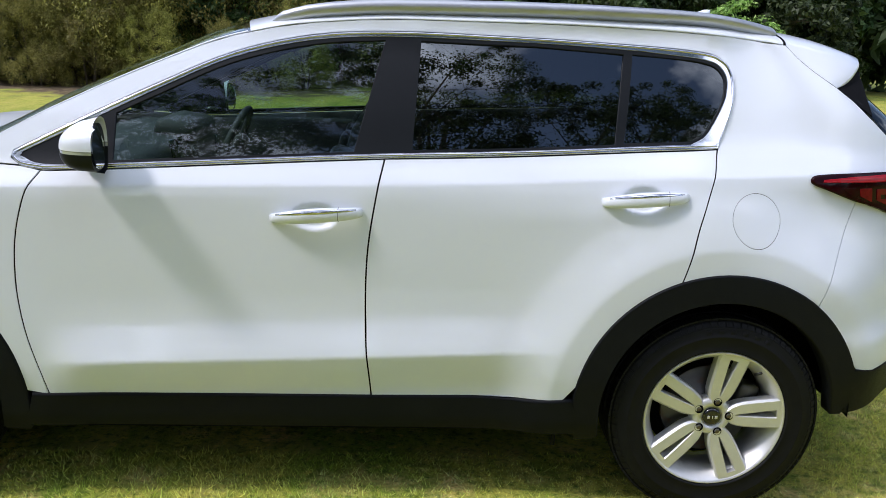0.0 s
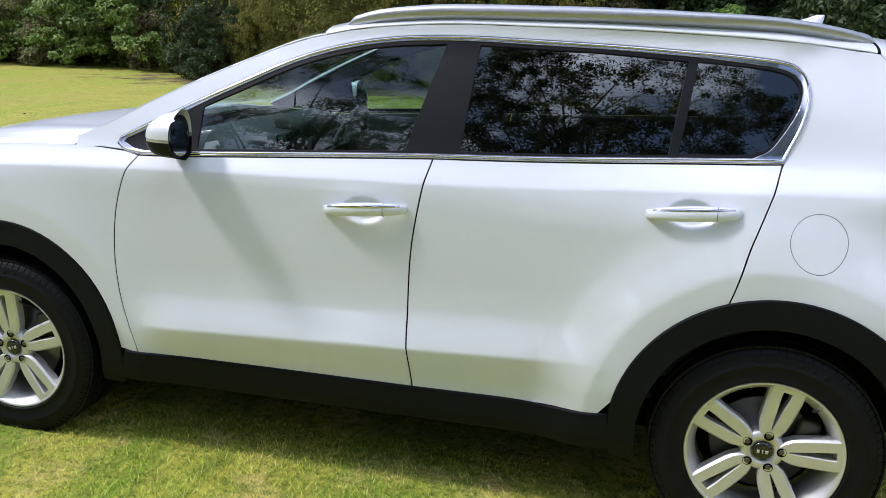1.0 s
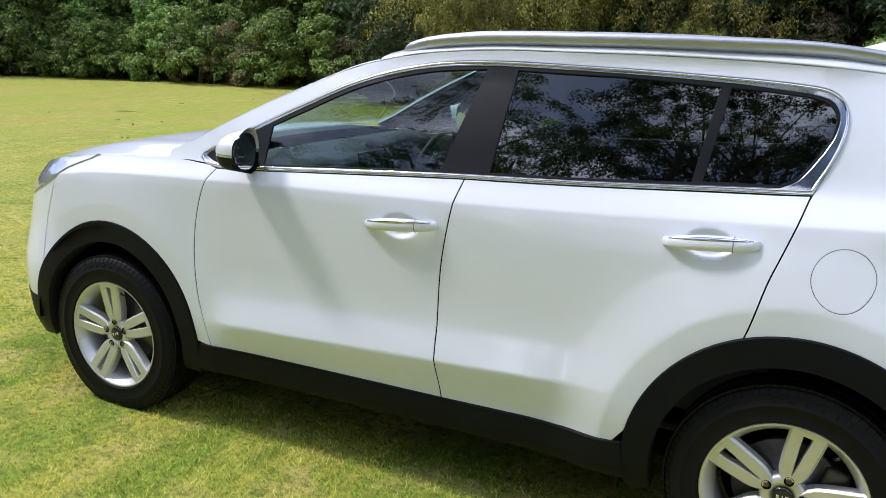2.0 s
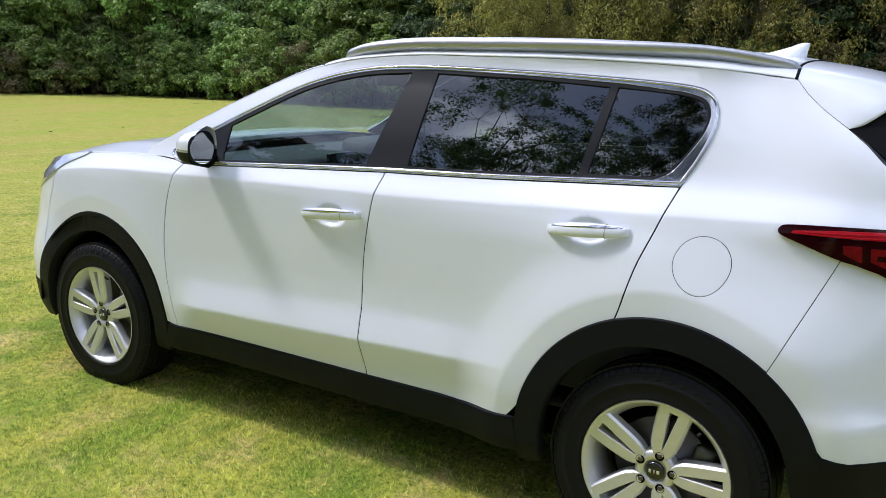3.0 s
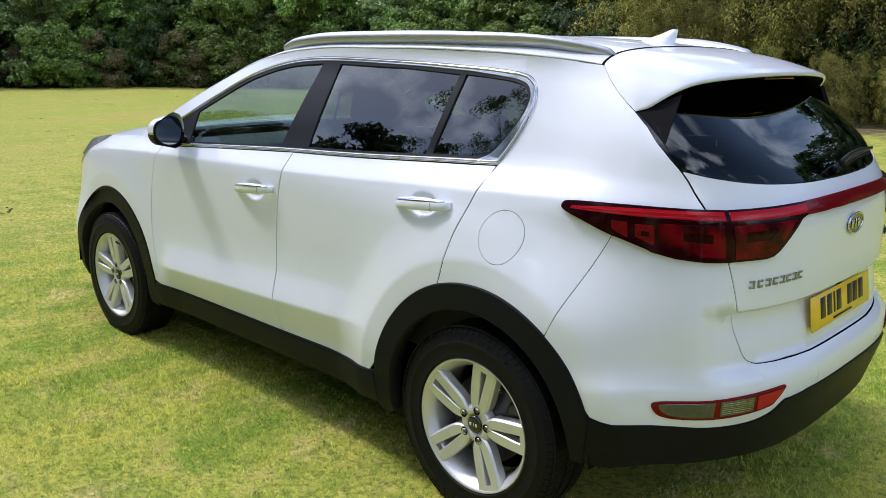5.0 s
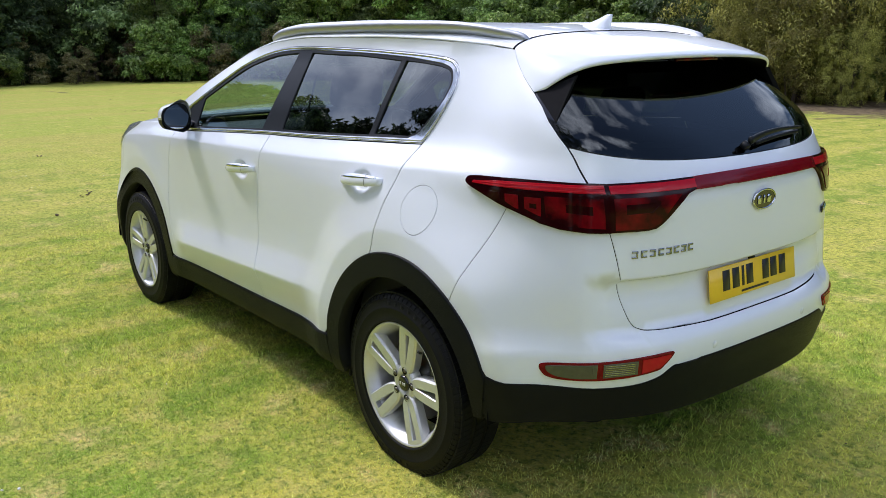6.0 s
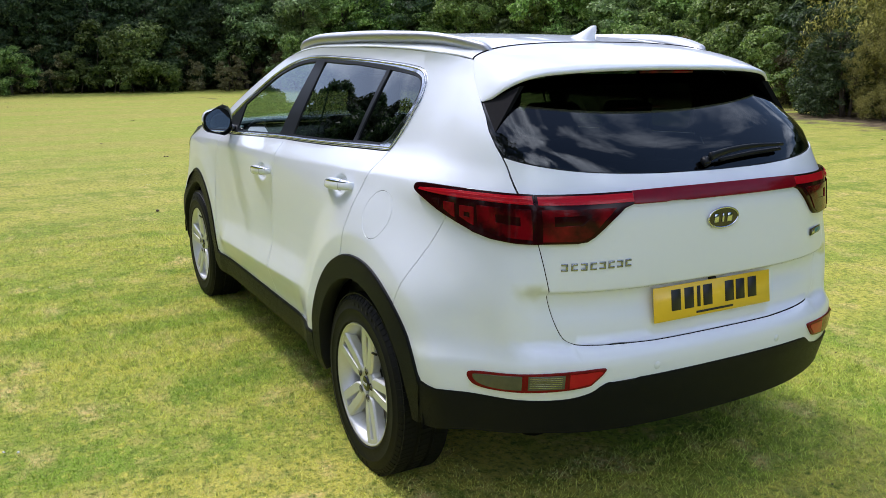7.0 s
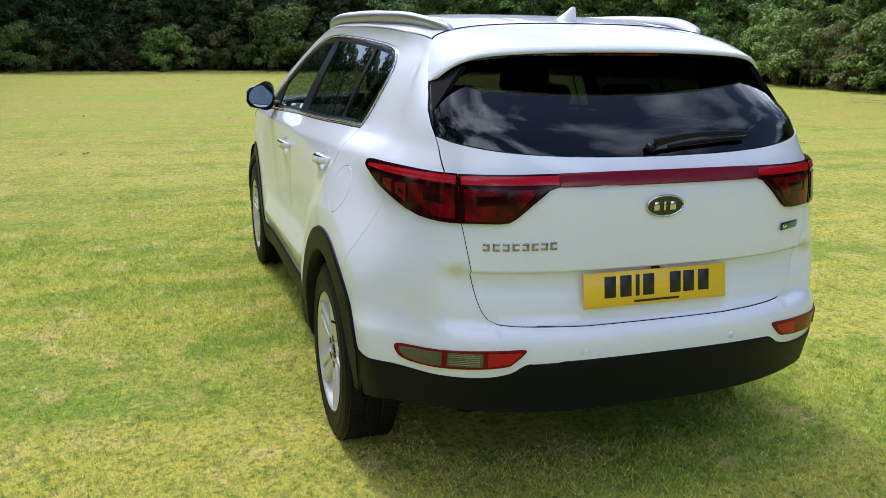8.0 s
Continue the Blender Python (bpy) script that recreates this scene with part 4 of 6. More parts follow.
for x, w in ((-0.031, 0.019), (-0.002, 0.008), (0.027, 0.021)):
    part("badge_mark", box((w, 0.003, 0.028), (x, -0.0045, 0), 0.001, segments=1), CHROME, badge)
name_marks = [(-0.558 + 0.0272 * k, 0.912 + 0.0008 * k) for k in range(8)]
for k, (y, z) in enumerate(name_marks):
    p = skin(at_y(y + 0.011, z), z)
    q = skin(at_y(y + 0.021, z), z) - skin(at_y(y, z), z)
    bar = part("letter_bar", joined(box((0.021, 0.004, 0.0065), (0, 0, 0.0085), 0.001, segments=1), box((0.021, 0.004, 0.0065), (0, 0, -0.0085), 0.001, segments=1), box((0.0065, 0.004, 0.022), (-0.007 if k % 2 else 0.007, 0, 0), 0.001, segments=1)), DARK_CHROME, gate)
    bar.matrix_basis = pose(*(p + Vector((0.002, 0, 0))), 0, 0, math.degrees(math.atan2(q.y, q.x)))
gp = skin(at_y(0.515, 0.922), 0.922)
gq = skin(at_y(0.56, 0.922), 0.922) - skin(at_y(0.47, 0.922), 0.922)
green = part("trim_badge", box((0.104, 0.006, 0.026), bevel=0.002), GLOSS_BLACK, car, "small grey and green trim badge")
green.matrix_basis = pose(*(gp + Vector((0.002, 0, 0))), 0, 0, math.degrees(math.atan2(gq.y, gq.x)))
part("badge_panel", box((0.058, 0.003, 0.016), (0.018, -0.004, 0), 0.001, segments=1), GREEN, green)
part("badge_bar", box((0.028, 0.003, 0.012), (-0.032, -0.004, 0), 0.001, segments=1), CHROME, green)
for y in (-0.263, 0.262):
    z = 0.586
    p = skin(at_y(y, z), z)
    n = normal_of(skin, at_y(y, z), z, Vector((1, 0, 0)) if abs(y) < 0.5 else Vector((1, y, 0)))
    sensor = part("parking_sensor", lathe([(0.0, -0.0006), (0.0115, -0.0005), (0.0125, 0.0006), (0.0125, 0.002)], 20), PAINT, bumper)
    sensor.matrix_basis = Matrix.Translation(p) @ (-n).to_track_quat("Y", "Z").to_matrix().to_4x4()

# ---- handles and mirrors ----
def grip_line(grip, s, lift, rise=0.0):
    (x0, z0), (x1, z1) = grip
    line = []
    for k in range(17):
        t = k / 16
        x, z = x0 + (x1 - x0) * t, z0 + (z1 - z0) * t + rise + 0.005 * math.sin(math.pi * t)
        p = skin(-s * at_x(x, z), z)
        line.append(p + Vector((0, s * lift * (math.sin(math.pi * min(1, max(0, t))) ** 0.45), 0)))
    return line


def grip_body(grip, s):
    return tube(grip_line(grip, s, 0.029), 0.0225, 14, squash=(0.56, 1.0), taper=lambda k: 0.35 + 0.65 * math.sin(math.pi * min(0.98, max(0.02, k))) ** 0.4)


for grip, doors in ((GRIP_F, (near_door, far_door)), (GRIP_R, (near_back_door, far_back_door))):
    for door, s in zip(doors, (-1, 1)):
        handle = part("door_handle", grip_body(grip, s), PAINT, car, "white door handle with chrome upper strip")
        part("handle_trim", tube(grip_line(grip, s, 0.036, 0.0105)[1:-1], 0.0088, 10, squash=(0.75, 0.85), taper=lambda k: 0.4 + 0.6 * math.sin(math.pi * min(0.97, max(0.03, k))) ** 0.4), CHROME, handle)
        joint = grip_line(grip, s, 0.029)[12]
        part("lock_joint", lathe([(0.0215, -0.0006), (0.0226, -0.0006), (0.0226, 0.0006), (0.0215, 0.0006)], 20), PRINT, handle).matrix_basis = Matrix.Translation(joint) @ pose(0, 0, 0, 0, 0, 84 if s < 0 else 96) @ Matrix.Diagonal((0.56, 1, 1, 1))


def mirror_shell(lo, hi, grow=0.0):
    """A slice of the mirror's rounded housing between two heights (-1 to 1), open towards its glass."""
    bm, rings = bmesh.new(), []
    for j in range(9):
        v = lo + (hi - lo) * j / 8
        cz = max(0.0, 1 - abs(v) ** 2.6) ** (1 / 2.6)
        ring = []
        for k in range(33):
            a = math.pi * (k / 32) + math.pi / 2
            x, y = math.cos(a), math.sin(a)
            r = (abs(x) ** 2.5 + abs(y) ** 2.5) ** (-1 / 2.5)
            ring.append(bm.verts.new(((0.108 + grow) * r * x * cz, (0.080 + grow) * r * y * (0.30 + 0.70 * cz), (0.073 + grow) * v * (1 + 0.16 * y) + 0.004 * y)))
        rings.append(ring)
    for r, q in zip(rings, rings[1:]):
        for i in range(32):
            bm.faces.new((r[i], r[i + 1], q[i + 1], q[i]))
    bmesh.ops.remove_doubles(bm, verts=bm.verts, dist=1e-5)
    bmesh.ops.recalc_face_normals(bm, faces=bm.faces)
    return bm


def glass_face(scale):
    bm = bmesh.new()
    pts = []
    for k in range(40):
        a = 2 * math.pi * k / 40
        y, z = math.cos(a), math.sin(a)
        r = (abs(y) ** 2.15 + abs(z) ** 2.15) ** (-1 / 2.15)
        pts.append(bm.verts.new((0, scale * 0.080 * r * y, scale * 0.073 * r * z * (1 + 0.16 * r * y) + 0.004 * y)))
    bm.faces.new(pts)
    ext = bmesh.ops.extrude_face_region(bm, geom=list(bm.faces))
    bmesh.ops.translate(bm, vec=(0.010, 0, 0), verts=[v for v in ext["geom"] if isinstance(v, bmesh.types.BMVert)])
    bmesh.ops.recalc_face_normals(bm, faces=bm.faces)
    return bm


for s, door in ((-1, near_door), (1, far_door)):
    m = pose(-1.893, s * 0.918, 1.188, 0, 0, -s * 3)
    if s > 0:
        m = m @ Matrix.Diagonal((1, -1, 1, 1))
    mirror = part("door_mirror", mirror_shell(0.04, 0.999), PAINT, car, "white door mirror with black lower half")
    mirror.matrix_basis = m
    part("mirror_base", mirror_shell(-0.999, -0.12), SATIN_BLACK, mirror)
    part("indicator_strip", mirror_shell(-0.12, 0.04, -0.001), HEAD_LENS, mirror)
    part("mirror_rim", glass_face(0.93), SATIN_BLACK, mirror, flat=True).matrix_basis = pose(-0.017, 0, 0)
    part("mirror_glass", glass_face(0.85), MIRROR, mirror, flat=True).matrix_basis = pose(-0.013, 0, 0, 0, -3, 3)
    stalk = tube([(-0.055, 0.06, -0.035), (-0.06, 0.10, -0.045), (-0.065, 0.150, -0.05)], 0.030, 12, squash=(1.3, 0.62))
    part("mirror_arm", stalk, GLOSS_BLACK, mirror)


# ---- wheels ----
def spoke_pair():
    """One forked spoke, pointing up, its flat chamfered face to -y and a tapered slot along its middle."""
    broad = curve((0.046, 0.020), (0.060, 0.031), (0.09, 0.0425), (0.13, 0.0475), (0.17, 0.0505), (0.20, 0.0525), (0.229, 0.0545))
    slot = curve((0.076, 0.0012), (0.10, 0.0042), (0.15, 0.0088), (0.185, 0.0125), (0.208, 0.0135))
    face = curve((0.04, -0.005), (0.10, -0.010), (0.17, -0.016), (0.232, -0.0205))
    up = [0.046 + 0.0183 * k for k in range(11)]
    cut = [0.076 + 0.01467 * k for k in range(10)]

    def loop(rows, width, less):
        return [(width(r) - less, r) for r in rows] + [(-width(r) + less, r) for r in rows[::-1]]
    inner, hole = loop(up, broad, 0.0065), loop(cut, slot, -0.0012)
    flat2d = [Vector(p) for p in inner + hole]
    n, m = len(inner), len(hole)
    edges = [(i, (i + 1) % n) for i in range(n)] + [(n + i, n + (i + 1) % m) for i in range(m)]
    vs, es, fs, *_ = delaunay_2d_cdt(flat2d, edges, [], 0, 1e-7)
    bm = bmesh.new()
    top_verts = [bm.verts.new((p.x, face(p.y), p.y)) for p in vs]
    for f in fs:
        if crossings(sum((vs[i] for i in f), Vector((0, 0))) / len(f), [inner, hole]):
            bm.faces.new([top_verts[i] for i in f])
    for first, ring, mid, drop, back in ((0, inner, loop(up, broad, 0.0), 0.0075, 0.038), (n, hole, loop(cut, slot, 0.0012), 0.004, 0.032)):
        k = len(ring)
        one = [bm.verts.new((x, face(r) + drop, r)) for x, r in mid]
        two_ = [bm.verts.new((x, face(r) + back, r)) for x, r in mid]
        for i in range(k):
            j = (i + 1) % k
            bm.faces.new((top_verts[first + i], top_verts[first + j], one[j], one[i]))
            bm.faces.new((one[i], one[j], two_[j], two_[i]))
    bmesh.ops.recalc_face_normals(bm, faces=bm.faces)
    if sum(f.normal.y * f.calc_area() for f in bm.faces) > 0:
        bmesh.ops.reverse_faces(bm, faces=bm.faces)
    return bm


def tread(r0, r1, y0, y1, count, lean):
    bm = bmesh.new()
    for k in range(count):
        a0, a1 = 2 * math.pi * k / count, 2 * math.pi * (k + 0.90) / count
        ring = []
        for r in (r0, r1):
            for a, y in ((a0, y0), (a1, y0), (a1 + lean, y1), (a0 + lean, y1)):
                rr = r - (0.012 if abs(y - 0.0725) > 0.10 else 0.0)
                ring.append(bm.verts.new((rr * math.cos(a), y, rr * math.sin(a))))
        for f in ((4, 5, 6, 7), (0, 1, 5, 4), (1, 2, 6, 5), (2, 3, 7, 6), (3, 0, 4, 7)):
            bm.faces.new([ring[i] for i in f])
    bmesh.ops.recalc_face_normals(bm, faces=bm.faces)
    return bm


def shoulder(count):
    """Blocks of rubber across the tyre's rounded shoulder, parted by narrow grooves."""
    verts, faces = [], []
    for k in range(count):
        a0, a1 = 2 * math.pi * k / count, 2 * math.pi * (k + (0.86 if k % 2 else 0.80)) / count
        i = len(verts)
        for r, y in ((0.3400, -0.004), (0.3325, -0.0155), (0.3195, -0.0235), (0.3165, -0.0215)):
            for a in (a0, a1):
                verts.append((r * math.cos(a), y, r * math.sin(a)))
        for r, y in ((0.336, -0.002), (0.329, -0.0125), (0.318, -0.0200)):
            for a in (a0, a1):
                verts.append((r * math.cos(a), y, r * math.sin(a)))
        faces += [(i, i + 1, i + 3, i + 2), (i + 2, i + 3, i + 5, i + 4), (i + 4, i + 5, i + 7, i + 6)]
        faces += [(i, i + 2, i + 10, i + 8), (i + 2, i + 4, i + 12, i + 10), (i + 1, i + 9, i + 11, i + 3), (i + 3, i + 11, i + 13, i + 5)]
    return verts, faces


def build_wheel(m):
    rim = part("wheel", lathe([(0.222, 0.150), (0.205, 0.140), (0.196, 0.10), (0.196, 0.03), (0.206, 0.006), (0.216, -0.008), (0.2225, -0.018), (0.229, -0.0245), (0.2325, -0.0245), (0.2345, -0.019), (0.231, -0.008)], 72), ALLOY, car,
               "silver five-spoke alloy wheel with black tyre")
    rim.matrix_basis = m
    spin = 13.0
    pair = part("spoke", spoke_pair(), ALLOY, rim, flat=True)
    pair.matrix_basis = pose(0, 0, 0, 0, spin, 0)
    for k in range(1, 5):
        o = new("spoke", pair.data)
        o.parent = rim
        o.matrix_basis = pose(0, 0, 0, 0, spin + 72 * k, 0)
    part("hub", lathe([(0.0, 0.002), (0.034, 0.002), (0.036, -0.004), (0.050, -0.0055), (0.060, -0.002), (0.066, 0.006), (0.068, 0.035)], 40), ALLOY, rim)
    cap = part("centre_cap", lathe([(0.0, -0.009), (0.022, -0.0085), (0.029, -0.006), (0.030, 0.002)], 32), GLOSS_BLACK, rim, "black centre cap with silver mark")
    for x, w in ((-0.013, 0.008), (0.0, 0.003), (0.012, 0.009)):
        part("cap_mark", box((w, 0.002, 0.011), (x, -0.0095, 0), 0.0005, segments=1), ALLOY, cap)
    nut = lathe([(0.0, -0.006), (0.0072, -0.006), (0.0098, -0.003), (0.0103, 0.012)], 6)
    first = None
    for k in range(5):
        a = radians(90 - spin + 72 * k)
        at = pose(0.0545 * math.cos(a), -0.0030, 0.0545 * math.sin(a))
        if first is None:
            first = part("lug_nut", nut, STEEL, rim, flat=True)
            well = part("nut_well", lathe([(0.0, 0.001), (0.012, 0.001), (0.0145, -0.0006)], 16), BODY_DARK, rim)
        else:
            o = new("lug_nut", first.data)
            o.parent = rim
            o2 = new("nut_well", well.data)
            o2.parent = rim
            o2.matrix_basis = pose(0, -0.0045, 0) @ at
            o.matrix_basis = at
            continue
        first.matrix_basis = at
        well.matrix_basis = pose(0, -0.0045, 0) @ at
    part("brake_disc", lathe([(0.0, 0.045), (0.075, 0.045), (0.08, 0.06), (0.150, 0.060), (0.152, 0.064), (0.152, 0.082), (0.08, 0.082)], 56), STEEL, rim)
    part("brake_caliper", box((0.07, 0.07, 0.13), bevel=0.015, m=pose(0.125, 0.072, 0.03, 0, 12, 0)), STEEL, rim)
    part("valve", tube([(0.0, -0.012, -0.002), (0.0, -0.022, 0.004), (0.0, -0.034, 0.016)], 0.0045, 8), PRINT, rim).matrix_basis = pose(0, 0, 0, 0, 38, 0) @ pose(0, 0, 0.198)
    part("inner_drum", lathe([(0.0, 0.12), (0.19, 0.12), (0.19, 0.15)], 40), BODY_DARK, rim)
    tyre = part("tyre", lathe([(0.222, 0.168), (0.232, 0.178), (0.265, 0.185), (0.305, 0.182), (0.330, 0.168), (0.3385, 0.150), (0.3405, 0.110), (0.3405, 0.108), (0.3330, 0.106), (0.3330, 0.097), (0.3415, 0.095), (0.3415, 0.052),
                               (0.3330, 0.050), (0.3330, 0.041), (0.3405, 0.039), (0.3385, -0.004), (0.3300, -0.014), (0.318, -0.0215), (0.316, -0.0235), (0.312, -0.0240), (0.290, -0.0285), (0.288, -0.0300), (0.284, -0.0300),
                               (0.282, -0.0290), (0.262, -0.0290), (0.246, -0.0270), (0.243, -0.0285), (0.2385, -0.0285), (0.2355, -0.0235), (0.233, -0.0165)], 96), RUBBER, rim, "black road tyre")
    part("tread", joined(tread(0.338, 0.3445, -0.012, 0.038, 96, 0.020), tread(0.338, 0.3455, 0.053, 0.094, 80, 0.03), tread(0.338, 0.3445, 0.111, 0.163, 96, -0.020)), RUBBER, rim, flat=True)
    tagged(raw("tyre_shoulder", *shoulder(84), RUBBER, rim, flat=True), kind="stuff")
    for a0, n in ((62, 6), (240, 6)):
        for k in range(n):
            a = radians(a0 + 7.5 * k)
            part("tyre_mark", box((0.016, 0.0016, 0.020), bevel=0.0004, segments=1, m=pose(0.300 * math.cos(a), -0.0264, 0.300 * math.sin(a), 0, 0, 0) @ pose(0, 0, 0, 0, 90 - math.degrees(a), 0)), RUBBER, rim)
    return rim


wheel = build_wheel(pose(0, -0.885, HUB_Z))
for x, y, s, spin in ((-2.67, -0.866, -1, -18), (0.0, 0.885, 1, 10), (-2.67, 0.866, 1, 50)):
    copy_thing(wheel, pose(x, y, HUB_Z, 0, 0, 0 if s < 0 else 180) @ pose(0, 0, 0, 0, spin, 0))
part("mud_flap", box((0.012, 0.012, 0.07), (-0.50, -0.80, 0.23), 0.003), CLADDING, car)

# ---- cabin ----
def cushion(size, at, tilt=0.0, bevel=0.05):
    bm = box(size, bevel=bevel, segments=3)
    bmesh.ops.transform(bm, matrix=pose(*at, 0, tilt, 0), verts=bm.verts)
    return bm


for y in (-0.36, 0.36):
    seat = part("front_seat", cushion((0.50, 0.50, 0.16), (-1.50, y, 0.62), -6), CLOTH, car, "black cloth front seat")
    part("seat_back", joined(cushion((0.13, 0.46, 0.62), (-1.20, y, 0.95), 16), cushion((0.16, 0.08, 0.48), (-1.24, y - 0.21, 0.92), 16, 0.03), cushion((0.16, 0.08, 0.48), (-1.24, y + 0.21, 0.92), 16, 0.03)), CLOTH, seat)
    part("headrest", cushion((0.10, 0.27, 0.19), (-1.06, y, 1.35), 12, 0.04), CLOTH, seat)
    part("headrest_post", joined(tube([(-1.10, y - 0.06, 1.18), (-1.075, y - 0.06, 1.30)], 0.006), tube([(-1.10, y + 0.06, 1.18), (-1.075, y + 0.06, 1.30)], 0.006)), CHROME, seat)
bench = part("rear_bench", cushion((0.48, 1.24, 0.16), (-0.55, 0, 0.66), -6), CLOTH, car, "black cloth rear bench")
part("bench_back", cushion((0.13, 1.24, 0.56), (-0.22, 0, 0.95), 20), CLOTH, bench)
for y in (-0.40, 0.0, 0.40):
    part("headrest", cushion((0.09, 0.25, 0.15), (-0.09, y, 1.27), 14, 0.035), CLOTH, bench)
part("boot_floor", box((0.75, 1.05, 0.03), (0.30, 0, 0.66), 0.01), TRIM_DARK, car)
part("cabin_floor", box((2.1, 1.5, 0.03), (-1.35, 0, 0.42), 0.01), TRIM_DARK, car)
part("parcel_cover", box((0.42, 1.10, 0.015), (0.16, 0, 1.09), 0.005), TRIM_DARK, car)
dash = part("dashboard", joined(cushion((0.42, 1.44, 0.20), (-2.12, 0, 1.00), 4, 0.06), cushion((0.30, 1.42, 0.28), (-2.10, 0, 0.80), 0, 0.05), cushion((0.5, 1.30, 0.05), (-2.35, 0, 1.075), 2, 0.02), cushion((0.60, 0.26, 0.20), (-1.75, 0, 0.68), 0, 0.04)), TRIM_DARK, car, "charcoal dashboard and console")
part("instrument_hood", cushion((0.18, 0.40, 0.10), (-1.98, 0.36, 1.10), 8, 0.04), TRIM_DARK, dash)
part("screen", box((0.012, 0.24, 0.13), bevel=0.004, m=pose(-1.905, 0.0, 1.04, 0, -12, 0)), GLOSS_BLACK, dash)
for y in (-0.62, -0.20, 0.20, 0.62):
    part("air_vent", box((0.014, 0.06, 0.10), bevel=0.004, m=pose(-1.902, y, 0.99, 0, -6, 0)), CHROME, dash)
wheel_ring = [(0.0, 0.18 * math.cos(2 * math.pi * k / 36), 0.18 * math.sin(2 * math.pi * k / 36)) for k in range(36)]
steer = part("steering_wheel", tube(wheel_ring, 0.016, 10, closed=True), TRIM_DARK, car, "dark steering wheel with silver spokes")
steer.matrix_basis = pose(-1.78, 0.36, 1.02, 0, 24, 0)
part("steering_boss", joined(cushion((0.05, 0.14, 0.12), (0.01, 0, 0), 0, 0.02), box((0.02, 0.34, 0.035), (0.005, 0, 0), 0.006), box((0.02, 0.035, 0.17), (0.005, 0, -0.09), 0.006)), TRIM_DARK, steer)
part("interior_mirror", cushion((0.025, 0.23, 0.065), (-1.62, 0, 1.47), 10, 0.012), TRIM_DARK, car)
for s in (-1, 1):
    part("door_lining", joined(box((1.02, 0.05, 0.62), (-1.60, s * 0.775, 0.80), 0.02), box((0.98, 0.05, 0.66), (-0.56, s * 0.765, 0.83), 0.02)), TRIM_DARK, car)
    part("armrest", joined(box((0.45, 0.07, 0.05), (-1.45, s * 0.73, 0.86), 0.015), box((0.40, 0.07, 0.05), (-0.62, s * 0.72, 0.88), 0.015)), TRIM_DARK, car)
    part("belt_strap", box((0.012, 0.004, 0.55), bevel=0.001, segments=1, m=pose(-1.02, s * 0.69, 1.15, s * 16, 0, 0)), CLOTH, car)


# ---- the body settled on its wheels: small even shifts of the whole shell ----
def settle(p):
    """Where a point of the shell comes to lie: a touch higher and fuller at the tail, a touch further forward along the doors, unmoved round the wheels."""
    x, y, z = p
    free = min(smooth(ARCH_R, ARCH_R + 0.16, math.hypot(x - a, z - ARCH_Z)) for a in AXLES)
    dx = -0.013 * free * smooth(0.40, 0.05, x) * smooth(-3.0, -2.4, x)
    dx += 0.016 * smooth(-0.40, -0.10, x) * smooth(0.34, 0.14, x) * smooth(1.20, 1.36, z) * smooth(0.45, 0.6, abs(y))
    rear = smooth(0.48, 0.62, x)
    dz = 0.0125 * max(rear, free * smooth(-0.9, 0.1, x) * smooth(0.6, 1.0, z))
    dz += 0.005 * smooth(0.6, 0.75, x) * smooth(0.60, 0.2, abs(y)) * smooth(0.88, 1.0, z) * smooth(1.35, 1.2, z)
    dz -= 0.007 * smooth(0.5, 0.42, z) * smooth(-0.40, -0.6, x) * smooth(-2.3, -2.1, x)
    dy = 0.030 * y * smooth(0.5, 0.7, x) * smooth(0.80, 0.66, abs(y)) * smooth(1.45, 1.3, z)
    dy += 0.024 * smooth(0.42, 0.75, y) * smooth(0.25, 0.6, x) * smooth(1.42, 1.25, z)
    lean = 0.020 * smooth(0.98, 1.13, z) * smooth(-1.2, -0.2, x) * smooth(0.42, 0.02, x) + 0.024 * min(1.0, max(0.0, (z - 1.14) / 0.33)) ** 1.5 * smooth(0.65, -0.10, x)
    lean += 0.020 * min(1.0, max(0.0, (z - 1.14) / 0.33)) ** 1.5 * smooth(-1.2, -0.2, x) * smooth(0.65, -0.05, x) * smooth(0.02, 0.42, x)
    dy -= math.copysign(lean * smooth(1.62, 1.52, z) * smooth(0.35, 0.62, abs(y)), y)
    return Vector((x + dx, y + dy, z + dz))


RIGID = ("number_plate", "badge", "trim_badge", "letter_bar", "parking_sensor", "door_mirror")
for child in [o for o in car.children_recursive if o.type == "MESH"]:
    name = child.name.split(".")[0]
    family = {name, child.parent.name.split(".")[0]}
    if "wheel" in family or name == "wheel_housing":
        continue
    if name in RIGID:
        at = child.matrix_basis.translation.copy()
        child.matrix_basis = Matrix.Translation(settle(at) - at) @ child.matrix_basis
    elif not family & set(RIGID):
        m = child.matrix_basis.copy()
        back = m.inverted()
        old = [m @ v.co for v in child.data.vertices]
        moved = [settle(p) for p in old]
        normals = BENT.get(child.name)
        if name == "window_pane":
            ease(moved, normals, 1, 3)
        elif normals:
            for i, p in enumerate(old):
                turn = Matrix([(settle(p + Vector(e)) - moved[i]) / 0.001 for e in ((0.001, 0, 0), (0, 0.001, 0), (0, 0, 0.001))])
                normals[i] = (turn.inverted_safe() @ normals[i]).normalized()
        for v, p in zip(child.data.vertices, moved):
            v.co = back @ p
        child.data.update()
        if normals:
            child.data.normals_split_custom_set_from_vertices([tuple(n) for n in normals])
car.location.z = -0.02


